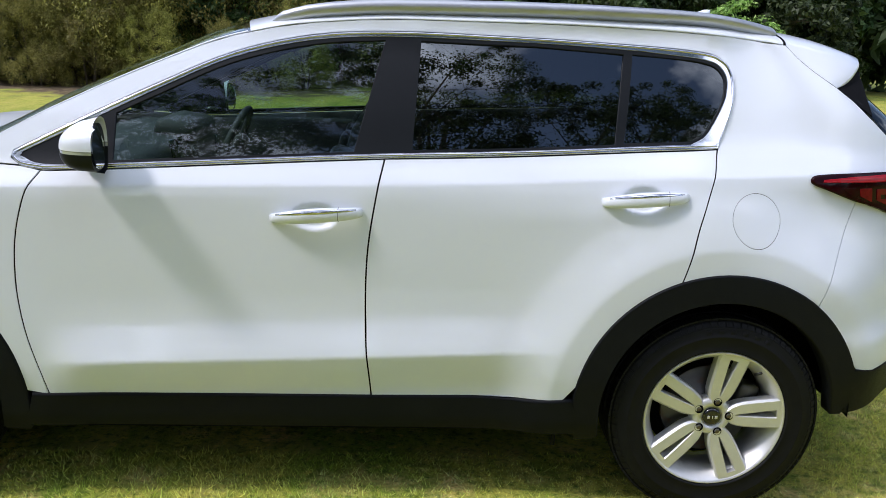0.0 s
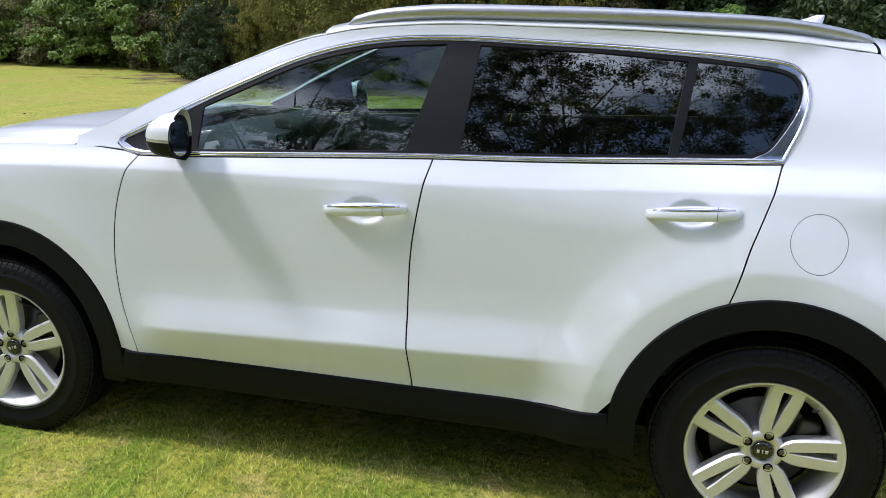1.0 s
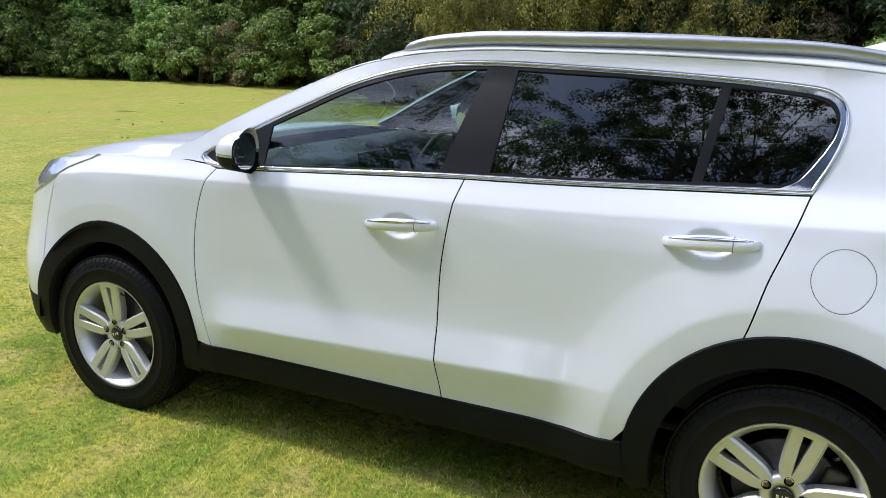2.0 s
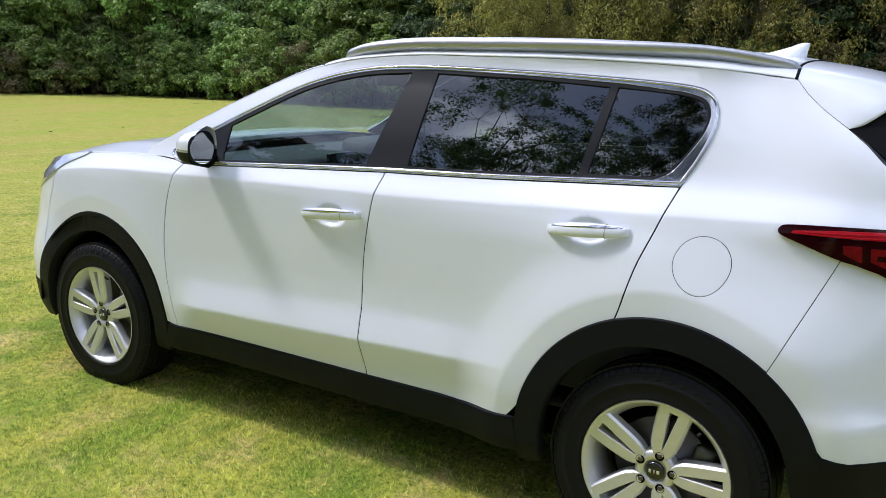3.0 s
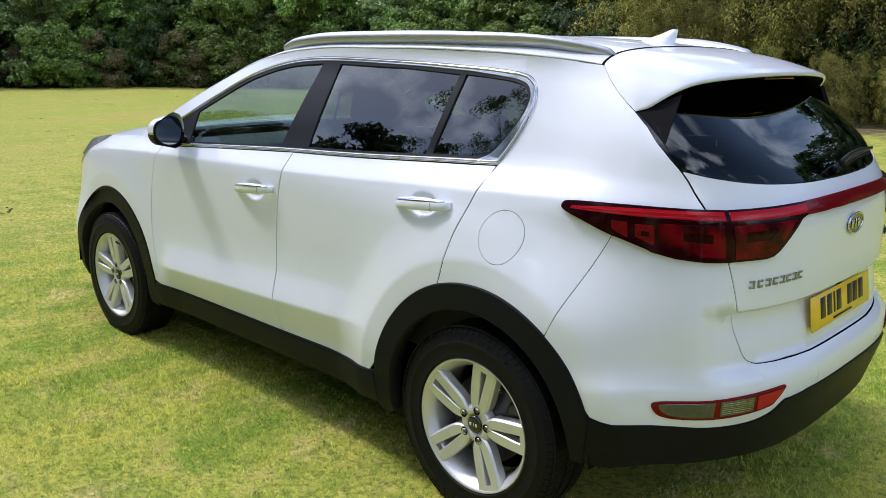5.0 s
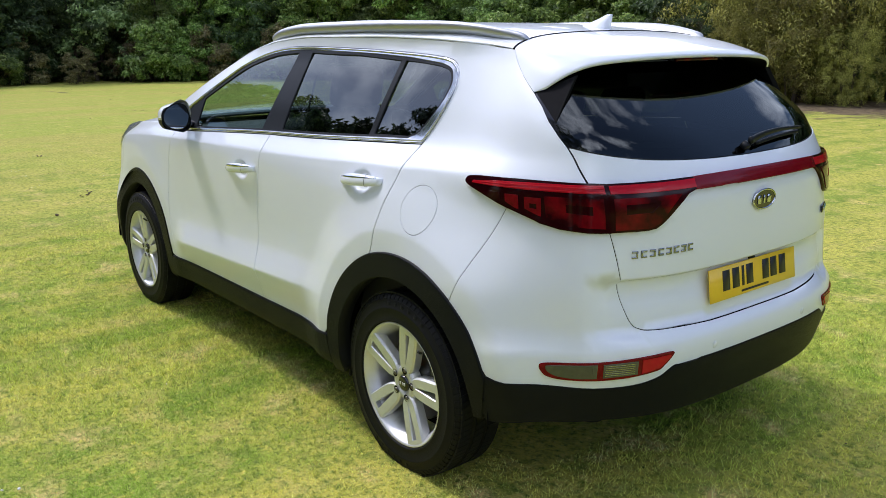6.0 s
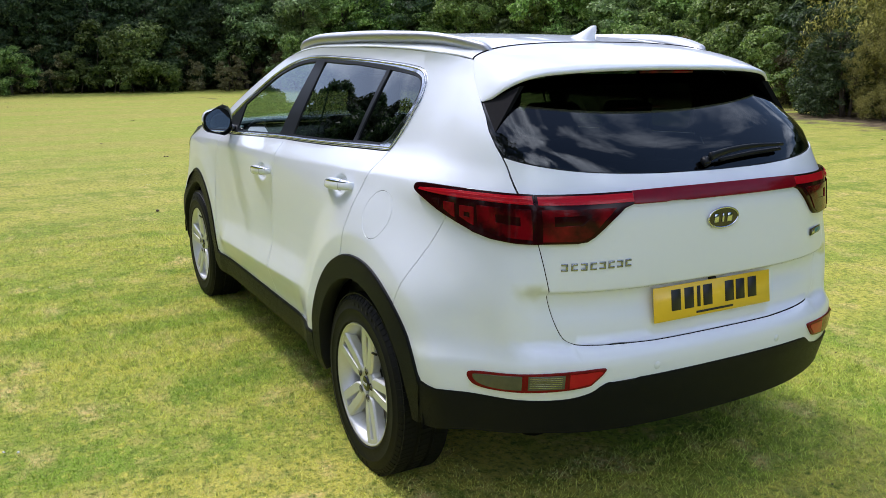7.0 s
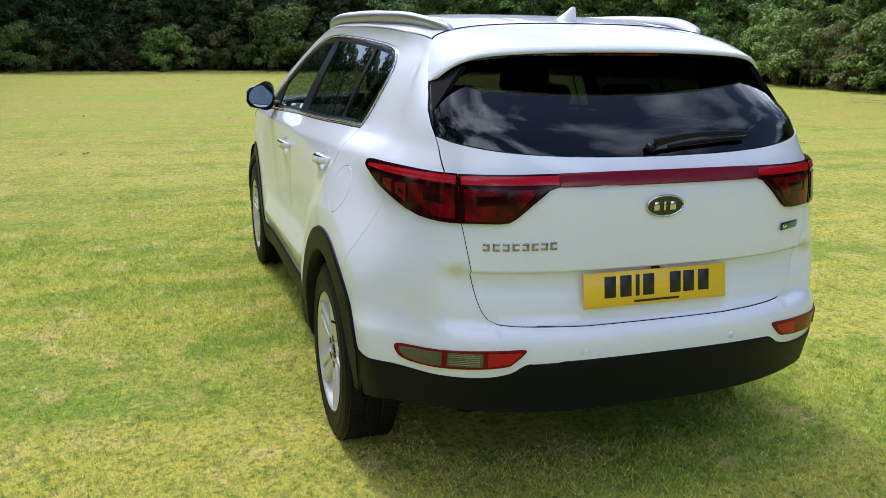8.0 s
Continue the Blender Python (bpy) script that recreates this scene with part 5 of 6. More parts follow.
# ---- lawn ----
def ground_colour(t, at, dry, lush, straw):
    """Green and yellowed grass in patches, faint mowing streaks, bare spots."""
    def noisy(scale, stretch=(1, 1, 1), detail=5.0):
        m = t.nodes.new("ShaderNodeMapping")
        m.inputs["Scale"].default_value = stretch
        n = t.nodes.new("ShaderNodeTexNoise")
        n.inputs["Scale"].default_value, n.inputs["Detail"].default_value, n.inputs["Roughness"].default_value = scale, detail, 0.62
        t.links.new(at, m.inputs["Vector"])
        t.links.new(m.outputs[0], n.inputs["Vector"])
        return n.outputs["Fac"]

    def ramp(fac, lo, hi):
        r = t.nodes.new("ShaderNodeMapRange")
        r.inputs["From Min"].default_value, r.inputs["From Max"].default_value = lo, hi
        t.links.new(fac, r.inputs["Value"])
        return r.outputs[0]

    def mix(fac, a, b):
        n = t.nodes.new("ShaderNodeMix")
        n.data_type = "RGBA"
        t.links.new(fac, n.inputs[0])
        for value, socket in ((a, n.inputs[6]), (b, n.inputs[7])):
            if isinstance(value, tuple):
                socket.default_value = (*value, 1)
            else:
                t.links.new(value, socket)
        return n.outputs[2]
    c = mix(ramp(noisy(0.55), 0.42, 0.60), lush, dry)
    c = mix(ramp(noisy(2.4, detail=6.0), 0.49, 0.60), c, tuple(v * 0.88 for v in lush))
    c = mix(ramp(noisy(1.5, (1.0, 0.13, 1.0)), 0.45, 0.57), c, dry)
    c = mix(ramp(noisy(3.2, detail=7.0), 0.54, 0.68), c, straw)
    c = mix(ramp(noisy(9.0, detail=7.0), 0.52, 0.66), c, tuple(v * 0.68 for v in lush))
    apart = t.nodes.new("ShaderNodeSeparateXYZ")
    t.links.new(at, apart.inputs[0])
    distant = t.nodes.new("ShaderNodeMath")
    distant.operation = "MULTIPLY_ADD"
    distant.inputs[1].default_value = 14.0
    t.links.new(noisy(0.3), distant.inputs[0])
    t.links.new(apart.outputs[0], distant.inputs[2])
    c = mix(ramp(distant.outputs[0], 3.0, -7.0), c, mix(ramp(noisy(1.0, (1.0, 0.22, 1.0), 7.0), 0.44, 0.56), tuple(0.62 * p + 0.18 * q for p, q in zip(dry, straw)), tuple(0.40 * p + 0.66 * q for p, q in zip(dry, lush))))
    c = mix(ramp(noisy(24.0, detail=5.0), 0.50, 0.70), c, tuple(v * 0.55 for v in lush))
    c = mix(ramp(noisy(19.0, detail=5.0), 0.56, 0.68), c, tuple(1.1 * v for v in dry))
    c = mix(ramp(noisy(4.5, detail=6.0), 0.54, 0.74), c, tuple(0.5 * p + 0.5 * q for p, q in zip(dry, straw)))
    return c, noisy, ramp, mix


LUSH, DRY, STRAW = (0.234, 0.340, 0.036), (0.540, 0.486, 0.086), (0.74, 0.54, 0.20)


def lawn_material():
    m = bpy.data.materials.new("lawn_turf")
    m.use_nodes = True
    t = m.node_tree
    p = t.nodes["Principled BSDF"]
    at = t.nodes.new("ShaderNodeTexCoord").outputs["Object"]
    c, noisy, ramp, mix = ground_colour(t, at, DRY, LUSH, STRAW)
    c = mix(ramp(noisy(34.0), 0.50, 0.68), c, (0.10, 0.155, 0.022))
    c = mix(ramp(noisy(90.0, detail=3.0), 0.50, 0.70), c, (0.38, 0.40, 0.10))
    c = mix(ramp(noisy(0.9, (0.35, 1, 1)), 0.66, 0.74), c, (0.115, 0.095, 0.045))
    place = t.nodes.new("ShaderNodeMapping")
    place.vector_type = "TEXTURE"
    place.inputs["Location"].default_value, place.inputs["Scale"].default_value = (-7.4, 16.6, 0), (6.0, 2.4, 1)
    far_off = t.nodes.new("ShaderNodeVectorMath")
    far_off.operation = "LENGTH"
    ragged = t.nodes.new("ShaderNodeMath")
    ragged.operation = "MULTIPLY_ADD"
    ragged.inputs[1].default_value = 2.6
    t.links.new(at, place.inputs["Vector"])
    t.links.new(place.outputs[0], far_off.inputs[0])
    t.links.new(noisy(1.3, detail=8.0), ragged.inputs[0])
    t.links.new(far_off.outputs["Value"], ragged.inputs[2])
    c = mix(ramp(ragged.outputs[0], 2.45, 2.0), c, mix(ramp(noisy(5.0), 0.4, 0.6), (0.20, 0.15, 0.085), (0.09, 0.065, 0.04)))
    t.links.new(c, p.inputs["Base Color"])
    p.inputs["Roughness"].default_value = 0.9
    p.inputs["Specular IOR Level"].default_value = 0.15
    b = t.nodes.new("ShaderNodeBump")
    b.inputs["Strength"].default_value, b.inputs["Distance"].default_value = 0.9, 0.02
    t.links.new(noisy(55.0, detail=4.0), b.inputs["Height"])
    t.links.new(b.outputs[0], p.inputs["Normal"])
    return m


def blade_material():
    m = bpy.data.materials.new("grass_blades")
    m.use_nodes = True
    t = m.node_tree
    p = t.nodes["Principled BSDF"]
    at = t.nodes.new("ShaderNodeTexCoord").outputs["Object"]
    c, noisy, ramp, mix = ground_colour(t, at, *(tuple(min(0.8, 1.75 * v) for v in k) for k in (DRY, LUSH, STRAW)))
    island = t.nodes.new("ShaderNodeNewGeometry").outputs["Random Per Island"]
    c = mix(ramp(island, 0.60, 1.35), c, (0.58, 0.60, 0.17))
    h = t.nodes.new("ShaderNodeHueSaturation")
    v = t.nodes.new("ShaderNodeMapRange")
    v.inputs["To Min"].default_value, v.inputs["To Max"].default_value = 0.5, 1.5
    t.links.new(island, v.inputs["Value"])
    t.links.new(v.outputs[0], h.inputs["Value"])
    t.links.new(c, h.inputs["Color"])
    t.links.new(h.outputs[0], p.inputs["Base Color"])
    p.inputs["Roughness"].default_value, p.inputs["Specular IOR Level"].default_value = 0.6, 0.25
    glow = t.nodes.new("ShaderNodeBsdfTranslucent")
    t.links.new(h.outputs[0], glow.inputs["Color"])
    both = t.nodes.new("ShaderNodeMixShader")
    both.inputs[0].default_value = 0.25
    o = t.nodes["Material Output"]
    t.links.new(p.outputs[0], both.inputs[1])
    t.links.new(glow.outputs[0], both.inputs[2])
    t.links.new(both.outputs[0], o.inputs["Surface"])
    return m


def mesh_from_arrays(name, verts, faces, mat, sides):
    me = bpy.data.meshes.new(name)
    n = len(faces)
    me.vertices.add(len(verts))
    me.vertices.foreach_set("co", np.asarray(verts, dtype=np.float32).ravel())
    me.loops.add(n * sides)
    me.loops.foreach_set("vertex_index", np.asarray(faces, dtype=np.int32).ravel())
    me.polygons.add(n)
    me.polygons.foreach_set("loop_start", np.arange(0, n * sides, sides, dtype=np.int32))
    me.update(calc_edges=True)
    me.materials.append(mat)
    return me


LAWN = lawn_material()
bm = bmesh.new()
bmesh.ops.create_grid(bm, x_segments=2, y_segments=2, size=450)
tagged(part("ground", bm, LAWN, None), "mown lawn, green with yellowed dry patches", "lawn", kind="structure")

rng = np.random.default_rng(7)


def blades(count):
    """Short blades, thick round the car and thinning out over the lawn."""
    x, y = rng.uniform(-8.0, 3.6, count), rng.uniform(-5.2, 5.0, count)
    out = np.hypot(np.maximum(0, np.maximum(-3.6 - x, x - 1.7)), np.maximum(0, np.maximum(-2.3 - y, y - 1.6)))
    thick = np.clip(1.0 - out / 3.2, 0, 1) ** 1.5
    keep = (rng.uniform(0, 1, count) < thick) & ~((x > -3.1) & (x < 0.35) & (abs(y) < 0.55))
    x, y, thick = x[keep], y[keep], thick[keep]
    n, tuft = len(x), rng.uniform(0, 1, 997)
    turn, lean = rng.uniform(0, 2 * np.pi, n), rng.uniform(0, 2 * np.pi, n)
    h = 0.018 * rng.uniform(0.4, 1.2, n) * (0.85 + 0.3 * np.sin(x * 2.1 + 1.3 * np.sin(y * 1.7))) * (0.55 + 0.9 * tuft[(np.floor(x / 0.045).astype(int) * 7 + np.floor(y / 0.045).astype(int) * 131) % 997]) * (0.5 + 0.5 * thick)
    w = 0.0020 * rng.uniform(0.6, 1.3, n)
    out = h * rng.uniform(0.3, 1.5, n)
    v = np.zeros((n, 3, 3))
    v[:, 0] = np.stack([x - w * np.cos(turn), y - w * np.sin(turn), np.full(n, -0.002)], 1)
    v[:, 1] = np.stack([x + w * np.cos(turn), y + w * np.sin(turn), np.full(n, -0.002)], 1)
    v[:, 2] = np.stack([x + out * np.cos(lean), y + out * np.sin(lean), h], 1)
    return v.reshape(-1, 3)


turf = blades(1400000)
grass = new("grass_turf", mesh_from_arrays("grass_turf", turf, np.arange(len(turf)).reshape(-1, 3), blade_material(), 3))
tagged(grass, "short mown grass blades, green and straw-coloured", "grass", kind="stuff")

SOIL = material("worm_cast_soil", (0.12, 0.09, 0.055), 0.95, vary=0.4, scale=40)
PETAL = material("daisy_petal", (0.75, 0.75, 0.68), 0.7)


def lumps(count, size, spread, seed):
    r = random.Random(seed)
    bm = bmesh.new()
    x, y = spread(r)
    for _ in range(count):
        x, y = (x + r.gauss(0, 0.05), y + r.gauss(0, 0.05)) if r.random() < 0.6 else spread(r)
        s = size * r.uniform(0.5, 1.6)
        m = Matrix.Translation((x, y, s * 0.15 + 0.010)) @ pose(0, 0, 0, r.uniform(0, 25), r.uniform(0, 25), r.uniform(0, 360)) @ Matrix.Diagonal((s * r.uniform(0.7, 1.5), s, s * 0.5, 1))
        bmesh.ops.create_icosphere(bm, subdivisions=1, radius=1, matrix=m)
    return bm


def near_lawn(r):
    while True:
        x, y = r.uniform(-9, 3), r.uniform(-5, 5)
        if not (-3.5 < x < 0.95 and abs(y) < 1.0):
            return x, y


def far_lawn(r):
    return r.uniform(-32, -4), r.uniform(-12, 18)


tagged(part("worm_casts", joined(lumps(110, 0.0052, near_lawn, 3), lumps(190, 0.012, far_lawn, 4)), SOIL, None), "small brown soil crumbs scattered on the lawn", "soil", kind="stuff")
tagged(part("daisies", joined(lumps(60, 0.0042, near_lawn, 5), lumps(70, 0.007, far_lawn, 6)), PETAL, None), "tiny white daisies in the grass", "flowers", kind="stuff")


# ---- trees and hedges ----
def leaf_material(name, dark, light, tip):
    m = bpy.data.materials.new(name)
    m.use_nodes = True
    t = m.node_tree
    p = t.nodes["Principled BSDF"]
    island = t.nodes.new("ShaderNodeNewGeometry").outputs["Random Per Island"]
    r = t.nodes.new("ShaderNodeValToRGB")
    e = r.color_ramp.elements
    e[0].position, e[0].color = 0.0, (*dark, 1)
    e[1].position, e[1].color = 0.75, (*light, 1)
    e.new(1.0).color = (*tip, 1)
    o = t.nodes.new("ShaderNodeObjectInfo")
    v = t.nodes.new("ShaderNodeMapRange")
    v.inputs["To Min"].default_value, v.inputs["To Max"].default_value = 0.55, 1.45
    h = t.nodes.new("ShaderNodeHueSaturation")
    hue = t.nodes.new("ShaderNodeMapRange")
    hue.inputs["To Min"].default_value, hue.inputs["To Max"].default_value = 0.482, 0.515
    glow = t.nodes.new("ShaderNodeBsdfTranslucent")
    both = t.nodes.new("ShaderNodeMixShader")
    both.inputs[0].default_value = 0.45
    p.inputs["Roughness"].default_value, p.inputs["Specular IOR Level"].default_value = 0.5, 0.35
    for a, b in ((island, r.inputs[0]), (o.outputs["Random"], v.inputs["Value"]), (o.outputs["Random"], hue.inputs["Value"]), (r.outputs[0], h.inputs["Color"]), (v.outputs[0], h.inputs["Value"]), (hue.outputs[0], h.inputs["Hue"]),
                 (h.outputs[0], p.inputs["Base Color"]), (h.outputs[0], glow.inputs["Color"]), (p.outputs[0], both.inputs[1]), (glow.outputs[0], both.inputs[2]),
                 (both.outputs[0], t.nodes["Material Output"].inputs["Surface"])):
        t.links.new(a, b)
    return m


LEAF = leaf_material("broad_green_leaves", (0.065, 0.115, 0.026), (0.275, 0.410, 0.088), (0.48, 0.56, 0.21))
LEAF_DEEP = leaf_material("dark_green_leaves", (0.022, 0.046, 0.015), (0.080, 0.132, 0.040), (0.19, 0.25, 0.11))
LEAF_GOLD = leaf_material("olive_gold_leaves", (0.075, 0.085, 0.016), (0.42, 0.405, 0.085), (0.70, 0.65, 0.20))
BARK = material("brown_bark", (0.085, 0.065, 0.045), 0.9, vary=0.4, scale=12, bump=0.8, bump_scale=40)


def leaf_cloud(seed, wide, deep, tall, low, lobes, sprays, leaves, size, droop, long, spray):
    """Leaves on sprays, sprays on the rounded outside of uneven lobes; returns three corners a leaf, the lobes and the sprays."""
    r = np.random.default_rng(seed)

    def unit(a):
        return a / np.linalg.norm(a, axis=1)[:, None]
    h = (np.arange(lobes) + r.uniform(0, 1, lobes)) / lobes * 0.80 + 0.08
    turn = np.arange(lobes) * 2.4 + r.uniform(-0.5, 0.5, lobes)
    reach = np.sqrt(1 - h ** 2.6) * r.uniform(0.38, 0.80, lobes)
    lobe = np.stack([wide / 2 * reach * np.cos(turn), deep / 2 * reach * np.sin(turn), low + (tall - low) * h], 1)
    size_of = r.uniform(0.13, 0.24, lobes) * min(wide, deep)
    k = r.integers(0, lobes, sprays)
    side_way = np.stack([np.cos(turn[k]), np.sin(turn[k]), np.full(sprays, 0.45)], 1)
    d = unit(r.normal(size=(sprays, 3)) + side_way * 0.75)
    centre = lobe[k] + d * (size_of[k] * r.uniform(0.75, 1.15, sprays))[:, None]
    centre[:, 2] = np.maximum(centre[:, 2], low + spray * 0.5)
    rad = spray * r.uniform(0.6, 1.4, sprays)
    m = r.integers(0, sprays, leaves)
    e = unit(r.normal(size=(leaves, 3)) + d[m] * 0.6 + (0, 0, 0.45))
    at = centre[m] + e * (rad[m] * r.uniform(0.02, 1.0, leaves) ** 0.45)[:, None] * (1.0, 1.0, 0.62)
    at[:, 2] -= droop * r.uniform(0, 1, leaves) ** 2 * rad[m] * 2
    at[:, 2] = np.maximum(at[:, 2], 0.04 + 0.1 * r.uniform(0, 1, leaves))
    face = e + (0, 0, 0.5) + r.normal(size=(leaves, 3)) * 0.5
    a = unit(np.cross(face, r.normal(size=(leaves, 3))))
    a[:, 2] -= 0.25 + droop
    a = unit(a)
    b = unit(np.cross(a, face))
    s = size * r.uniform(0.6, 1.4, leaves)[:, None]
    v = np.stack([at + b * s * 0.5, at + a * s * long, at - b * s * 0.5], 1)
    return v.reshape(-1, 3), lobe, (lobe[k], centre)


def twigs(starts, ends, thick):
    """Thin three-sided twigs from the lobes out to their sprays."""
    d = ends - starts
    n = np.cross(d, (0.3, 0.5, 0.8))
    n /= np.linalg.norm(n, axis=1)[:, None]
    q = np.cross(d, n)
    q /= np.linalg.norm(q, axis=1)[:, None]
    v = np.stack([starts + n * thick, starts - n * 0.5 * thick + q * 0.87 * thick, starts - n * 0.5 * thick - q * 0.87 * thick, ends + d * 0.25], 1)
    f = np.array([(0, 1, 3), (1, 2, 3), (2, 0, 3)])
    return v.reshape(-1, 3), (np.arange(len(d))[:, None, None] * 4 + f[None]).reshape(-1, 3)


def tree(name, seed, wide, deep, tall, low, lobes, sprays, leaves, size, mat, label, category, droop=0.0, trunk=0.10, stems=3, long=1.6, spray=0.34):
    base = empty(name)
    v, lobe, (starts, ends) = leaf_cloud(seed, wide, deep, tall, low, lobes, sprays, leaves, size, droop, long, spray)
    crown = new("crown", mesh_from_arrays("crown", v, np.arange(len(v)).reshape(-1, 3), mat, 3))
    crown.parent = base
    v, f = twigs(starts, ends, trunk * 0.035 + 0.002)
    twig = tagged(new("twig", mesh_from_arrays("twig", v, f, TWIG, 3)), kind="stuff")
    twig.parent = base
    r = random.Random(seed)
    for k in range(stems):
        a = 2 * math.pi * k / stems + r.uniform(0, 1)
        foot = Vector((0.25 * math.cos(a), 0.25 * math.sin(a), -0.05)) * (1 if stems > 1 else 0)
        head = Vector((wide * 0.12 * math.cos(a), deep * 0.12 * math.sin(a), tall * 0.72))
        mid = foot.lerp(head, 0.5) + Vector((r.uniform(-0.2, 0.2), r.uniform(-0.2, 0.2), 0))
        part("trunk", tube(spline([foot, mid, head], 3), trunk, 6, taper=lambda t: 1.0 - 0.75 * t), BARK, base)
        limbs = []
        for goal in lobe[k::stems]:
            start = foot.lerp(head, min(0.95, max(0.1, goal[2] / (tall * 0.72) * r.uniform(0.5, 0.8))))
            bend = start.lerp(Vector(goal), 0.55) + Vector((0, 0, 0.1 * wide * 0.2))
            limbs.append(tube(spline([start, bend, Vector(goal)], 2), trunk * 0.30, 4, taper=lambda t: 1.0 - 0.8 * t))
        part("limb", joined(*limbs), BARK, base)
    return tagged(base, label, category)


TWIG = material("brown_twigs", (0.09, 0.07, 0.045), 0.9, vary=0.3, scale=8)
kinds = [
    tree("hedge_shrub", 11, 5.2, 4.2, 5.4, 0.05, 17, 300, 30000, 0.078, LEAF, "dense broad-leaved green shrub in the boundary hedge", "shrub", spray=0.36),
    tree("hedge_shrub", 12, 4.6, 4.0, 4.6, 0.05, 15, 270, 26000, 0.074, LEAF_DEEP, "dark green evergreen shrub in the boundary hedge", "shrub", spray=0.34),
    tree("hedge_tree", 13, 6.0, 5.0, 8.5, 0.3, 24, 260, 18000, 0.16, LEAF_DEEP, "tall dark green tree behind the hedge", "tree", trunk=0.16, stems=2, spray=0.55),
    tree("bramble_bush", 14, 3.4, 2.4, 2.2, 0.03, 10, 120, 11000, 0.060, LEAF, "low leafy bramble bush at the lawn's edge", "bush", trunk=0.03, stems=3, spray=0.26),
]
golden = tree("drooping_tree", 21, 6.6, 5.4, 7.8, 0.25, 32, 520, 76000, 0.036, LEAF_GOLD, "olive and golden small-leaved tree with drooping boughs", "tree", droop=0.7, trunk=0.09, stems=3, long=2.4, spray=0.36)
golden.matrix_world = pose(-9.3, 18.2, 0, 0, 0, 20)
copy_thing(golden, pose(-4.6, 19.6, 0, 0, 0, 140))
kinds.append(tree("hedge_shrub", 15, 4.8, 4.0, 4.4, 0.15, 12, 140, 18000, 0.075, leaf_material("pale_green_leaves", (0.060, 0.102, 0.032), (0.24, 0.33, 0.105), (0.45, 0.52, 0.26)), "pale variegated green shrub in the boundary hedge", "shrub", spray=0.36))
kinds.append(tree("bramble_bush", 16, 3.0, 2.2, 1.9, 0.03, 8, 80, 7000, 0.050, leaf_material("brown_olive_leaves", (0.065, 0.058, 0.026), (0.23, 0.20, 0.085), (0.36, 0.33, 0.15)), "dry brown bramble bush at the lawn's edge", "bush", trunk=0.03, stems=3, spray=0.24))
kinds.append(tree("far_tree", 17, 6.0, 5.0, 8.5, 0.0, 18, 110, 3200, 0.34, LEAF_DEEP, "dark green tree closing the garden", "tree", trunk=0.16, stems=1, spray=0.7))
airy = tree("lawn_tree", 31, 8.5, 7.0, 13.5, 2.0, 38, 420, 70000, 0.052, LEAF_DEEP, "broad airy tree standing across the lawn", "tree", trunk=0.20, stems=3, spray=0.42)


def put(kind, x, y, turn, size=1.0):
    o = copy_thing(kinds[kind], pose(x, y, 0, 0, 0, turn))
    o.scale = (size, size, size * (0.92 + 0.16 * random.random()))
    return o


random.seed(5)
# the boundary: along the far side of the lawn, round the corner and across its end
edge_line = spline([(9.0, 20.5), (2.0, 21.0), (-5.0, 21.5), (-12.0, 21.6), (-17.0, 21.6), (-22.0, 20.9), (-26.5, 19.6), (-30.6, 16.6), (-33.3, 12.0), (-34.5, 6.5), (-34.3, 0.0), (-33.7, -7.0), (-33.4, -14.0)], 5)
for i, (x, y) in enumerate(edge_line):
    way = Vector((x + 12, y - 3)).normalized()
    put(1 if x > -12.5 or y < 9 else (0, 0, 4, 1, 0)[i % 5], x + random.uniform(-1.0, 1.0), y + random.uniform(-0.9, 0.9), random.uniform(0, 360), random.uniform(0.70, 1.15))
    put(2, x + way.x * 3.4, y + way.y * 3.4, random.uniform(0, 360), random.uniform(0.85, 1.15))
    put(1, x + way.x * 1.9 + random.uniform(-0.6, 0.6), y + way.y * 1.9, random.uniform(0, 360), random.uniform(0.50, 0.72))
    if x < -12:
        put(6, x + way.x * 4.8, y + way.y * 5.5, random.uniform(0, 360), random.uniform(0.75, 0.9))
    if random.random() < 0.62:
        put(random.choice((3, 3, 3, 5)), x - way.x * 2.1 + random.uniform(-0.5, 0.5), y - way.y * 2.1 + random.uniform(-0.4, 0.4), random.uniform(0, 360), random.uniform(0.6, 1.15))
for x, y, s in ((-25.3, 18.3, 0.9), (-28.4, 15.8, 1.0), (-22.3, 19.0, 0.8), (-31.6, 10.2, 0.7), (-17.5, 19.3, 1.0), (-20.0, 19.0, 1.1)):
    put(3, x, y, random.uniform(0, 360), s)
kinds[0].matrix_world = pose(-15.5, 21.4, 0, 0, 0, 40)
kinds[1].matrix_world = pose(-32.2, 15.4, 0, 0, 0, 200)
kinds[2].matrix_world = pose(-31.0, 21.5, 0, 0, 0, 90)
kinds[3].matrix_world = pose(-27.2, 17.2, 0, 0, 0, 10)
kinds[5].matrix_world = pose(-29.4, 14.4, 0, 0, 0, 25)
kinds[6].matrix_world = pose(33, -15, 0, 0, 0, 60)
kinds[4].matrix_world = pose(-33.8, 8.4, 0, 0, 0, 60)
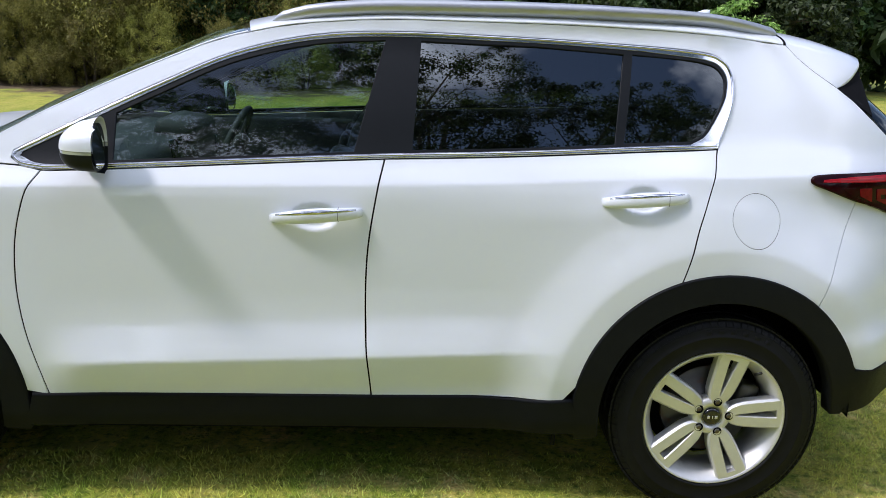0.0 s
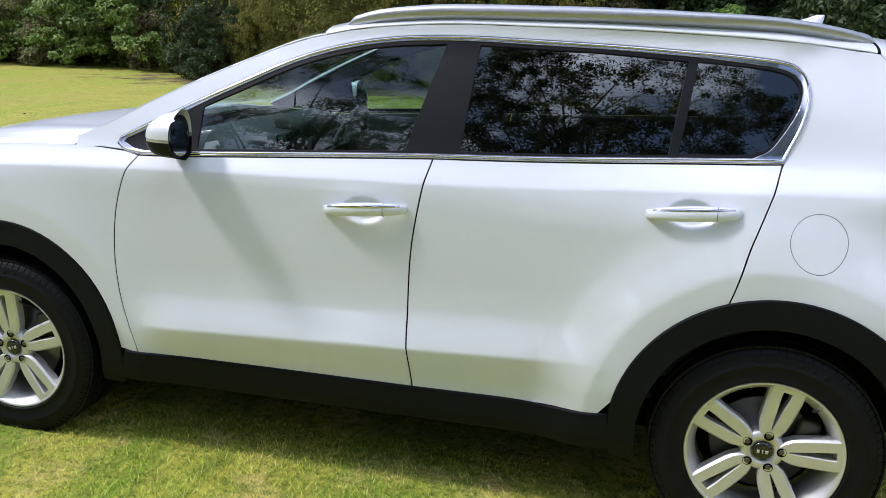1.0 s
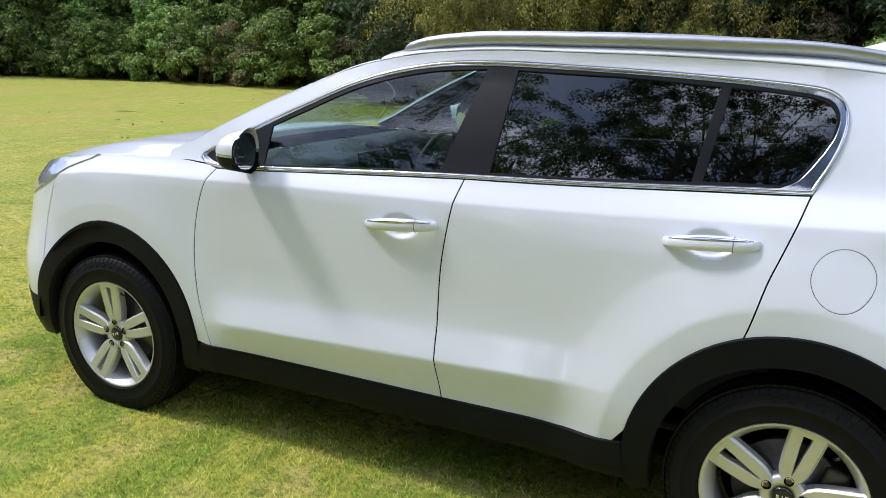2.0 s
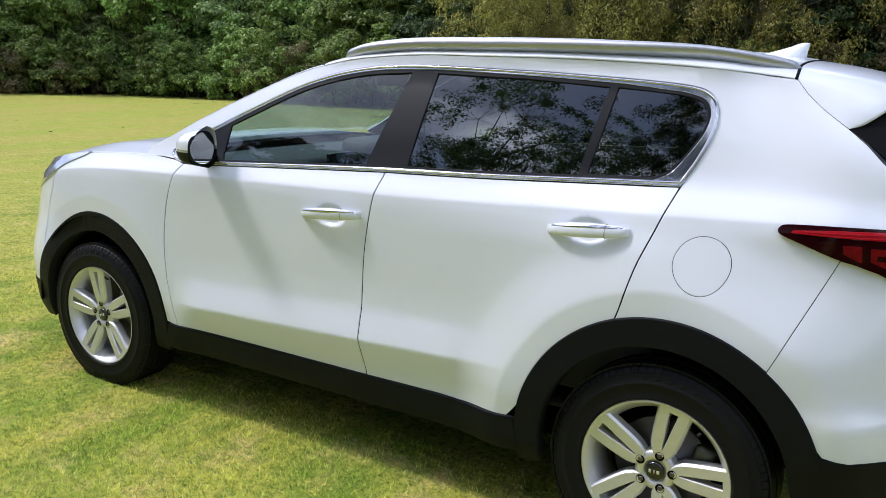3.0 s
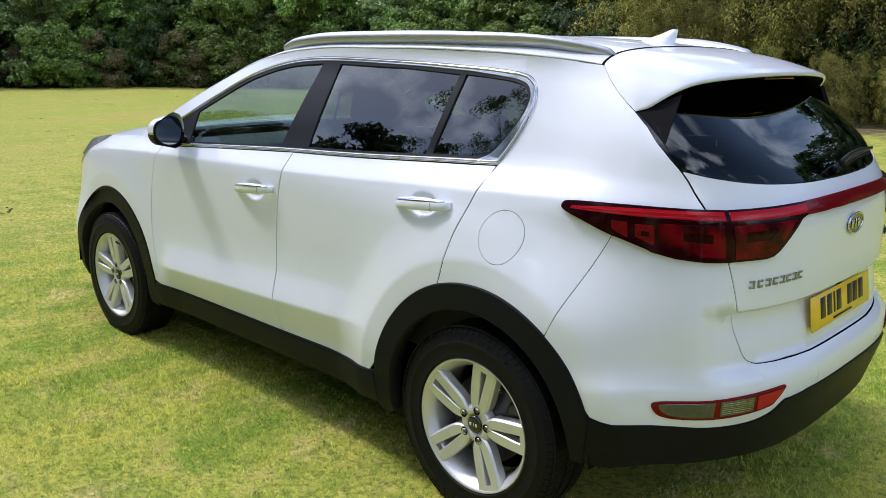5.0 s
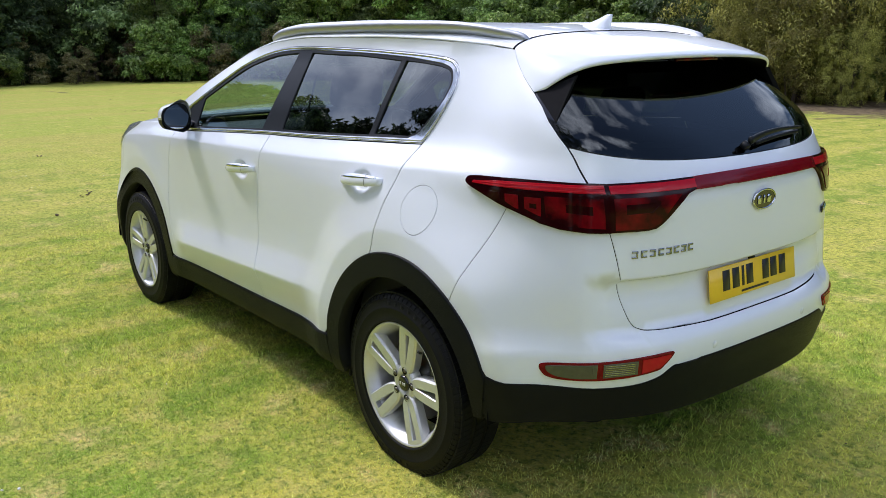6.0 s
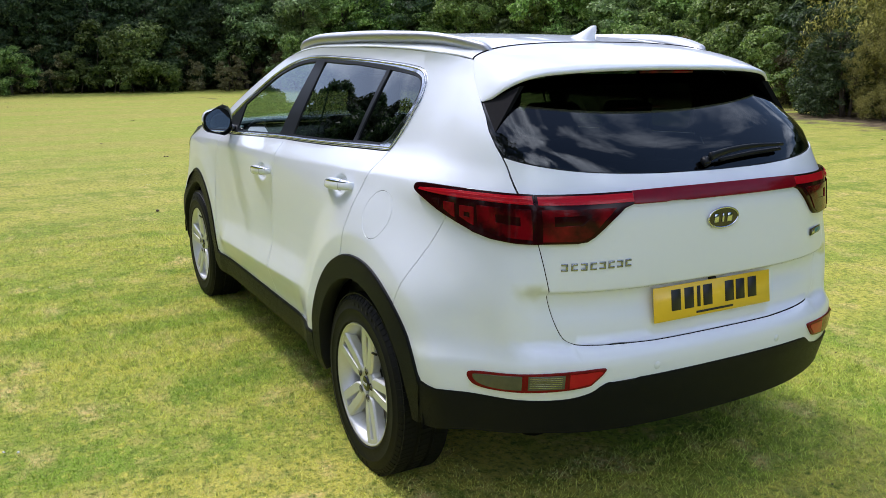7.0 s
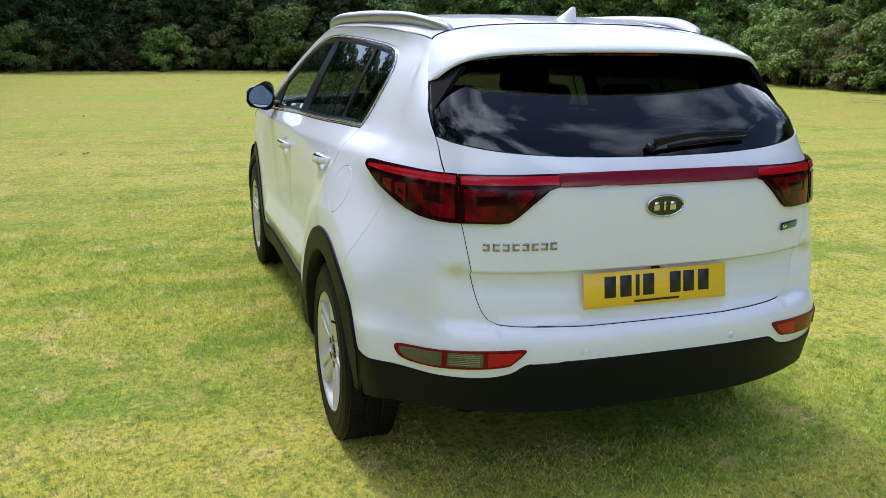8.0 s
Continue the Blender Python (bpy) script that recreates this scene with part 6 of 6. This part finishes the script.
for x, y, turn, s in ((-33.2, -2.5, 150, 0.8), (-26.0, 19.6, 30, 0.75), (-31.6, 14.2, 280, 0.7)):
    copy_thing(kinds[4], pose(x, y, 0, 0, 0, turn)).scale = (s, s, s)
for x, y, s in ((-7.2, 17.0, 0.34), (-5.2, 16.8, 0.30), (-3.6, 17.3, 0.38), (-9.6, 16.5, 0.42), (-8.5, 16.9, 0.50), (-10.9, 16.7, 0.46), (-9.4, 17.3, 0.62), (-12.2, 17.6, 0.55)):
    if x > -10.2:
        copy_thing(golden, pose(x, y, -0.1, 0, 0, 77 * x)).scale = (s * 0.8, s * 0.8, s * 0.75)
    else:
        put(1, x, y, 77 * x, s)
# trees across the lawn, seen in the windows
for x, y, s in ((-30, -17, 1.15), (-34, -15, 1.25), (-38, -18, 1.35), (-27, -19, 1.1), (-40, -13, 1.3), (-33, -20, 1.3), (-23, -18, 0.95), (-42, -9, 1.25)):
    put(6, x, y, 50 * x, s)
for k in range(8):
    put(2, -10.5 - 3.0 * k, -12.4 + 0.9 * math.sin(2.3 * k), 47 * k, 1.02 + 0.05 * k + 0.06 * math.sin(1.7 * k))
for x, y, s in ((-6.5, 25.5, 1.30), (-2.0, 26.0, 1.40), (2.5, 25.5, 1.35), (7.0, 24.5, 1.45), (11.5, 23.5, 1.35)):
    put(2, x, y, 61 * x, s)
airy.matrix_world = pose(-1.0, -11.2, 0, 0, 0, 0)
airy.scale = (1.1, 1.1, 1.2)
for x, y, turn, s in ((-7.0, -11.8, 80, 1.05), (5.0, -12.8, 150, 1.1), (12.0, -17.0, 300, 1.0)):
    copy_thing(airy, pose(x, y, 0, 0, 0, turn)).scale = (s, s, s)
# outer ring; its eastern trees are unseen, added to fill the tail's reflections
for x, y in ((-20, -19), (-12, -20), (-5, -20), (3, -21), (10, -22), (18, -22), (-29, -18), (27, -12), (29, -8), (30, -4), (31, 0.5), (31, 5), (30, 9), (29, 13), (26, 16.5), (22, 19), (18, 20), (14, 21), (-33.5, -17), (-25, -20), (-16, -20.5), (23, -17), (25, -14)):
    put(6, x, y, random.uniform(0, 360), random.uniform(0.8, 1.0))
for k in range(14):
    put(6, -30 + 4.2 * k, -17.0 + random.uniform(-1, 1), random.uniform(0, 360), random.uniform(0.5, 0.7))
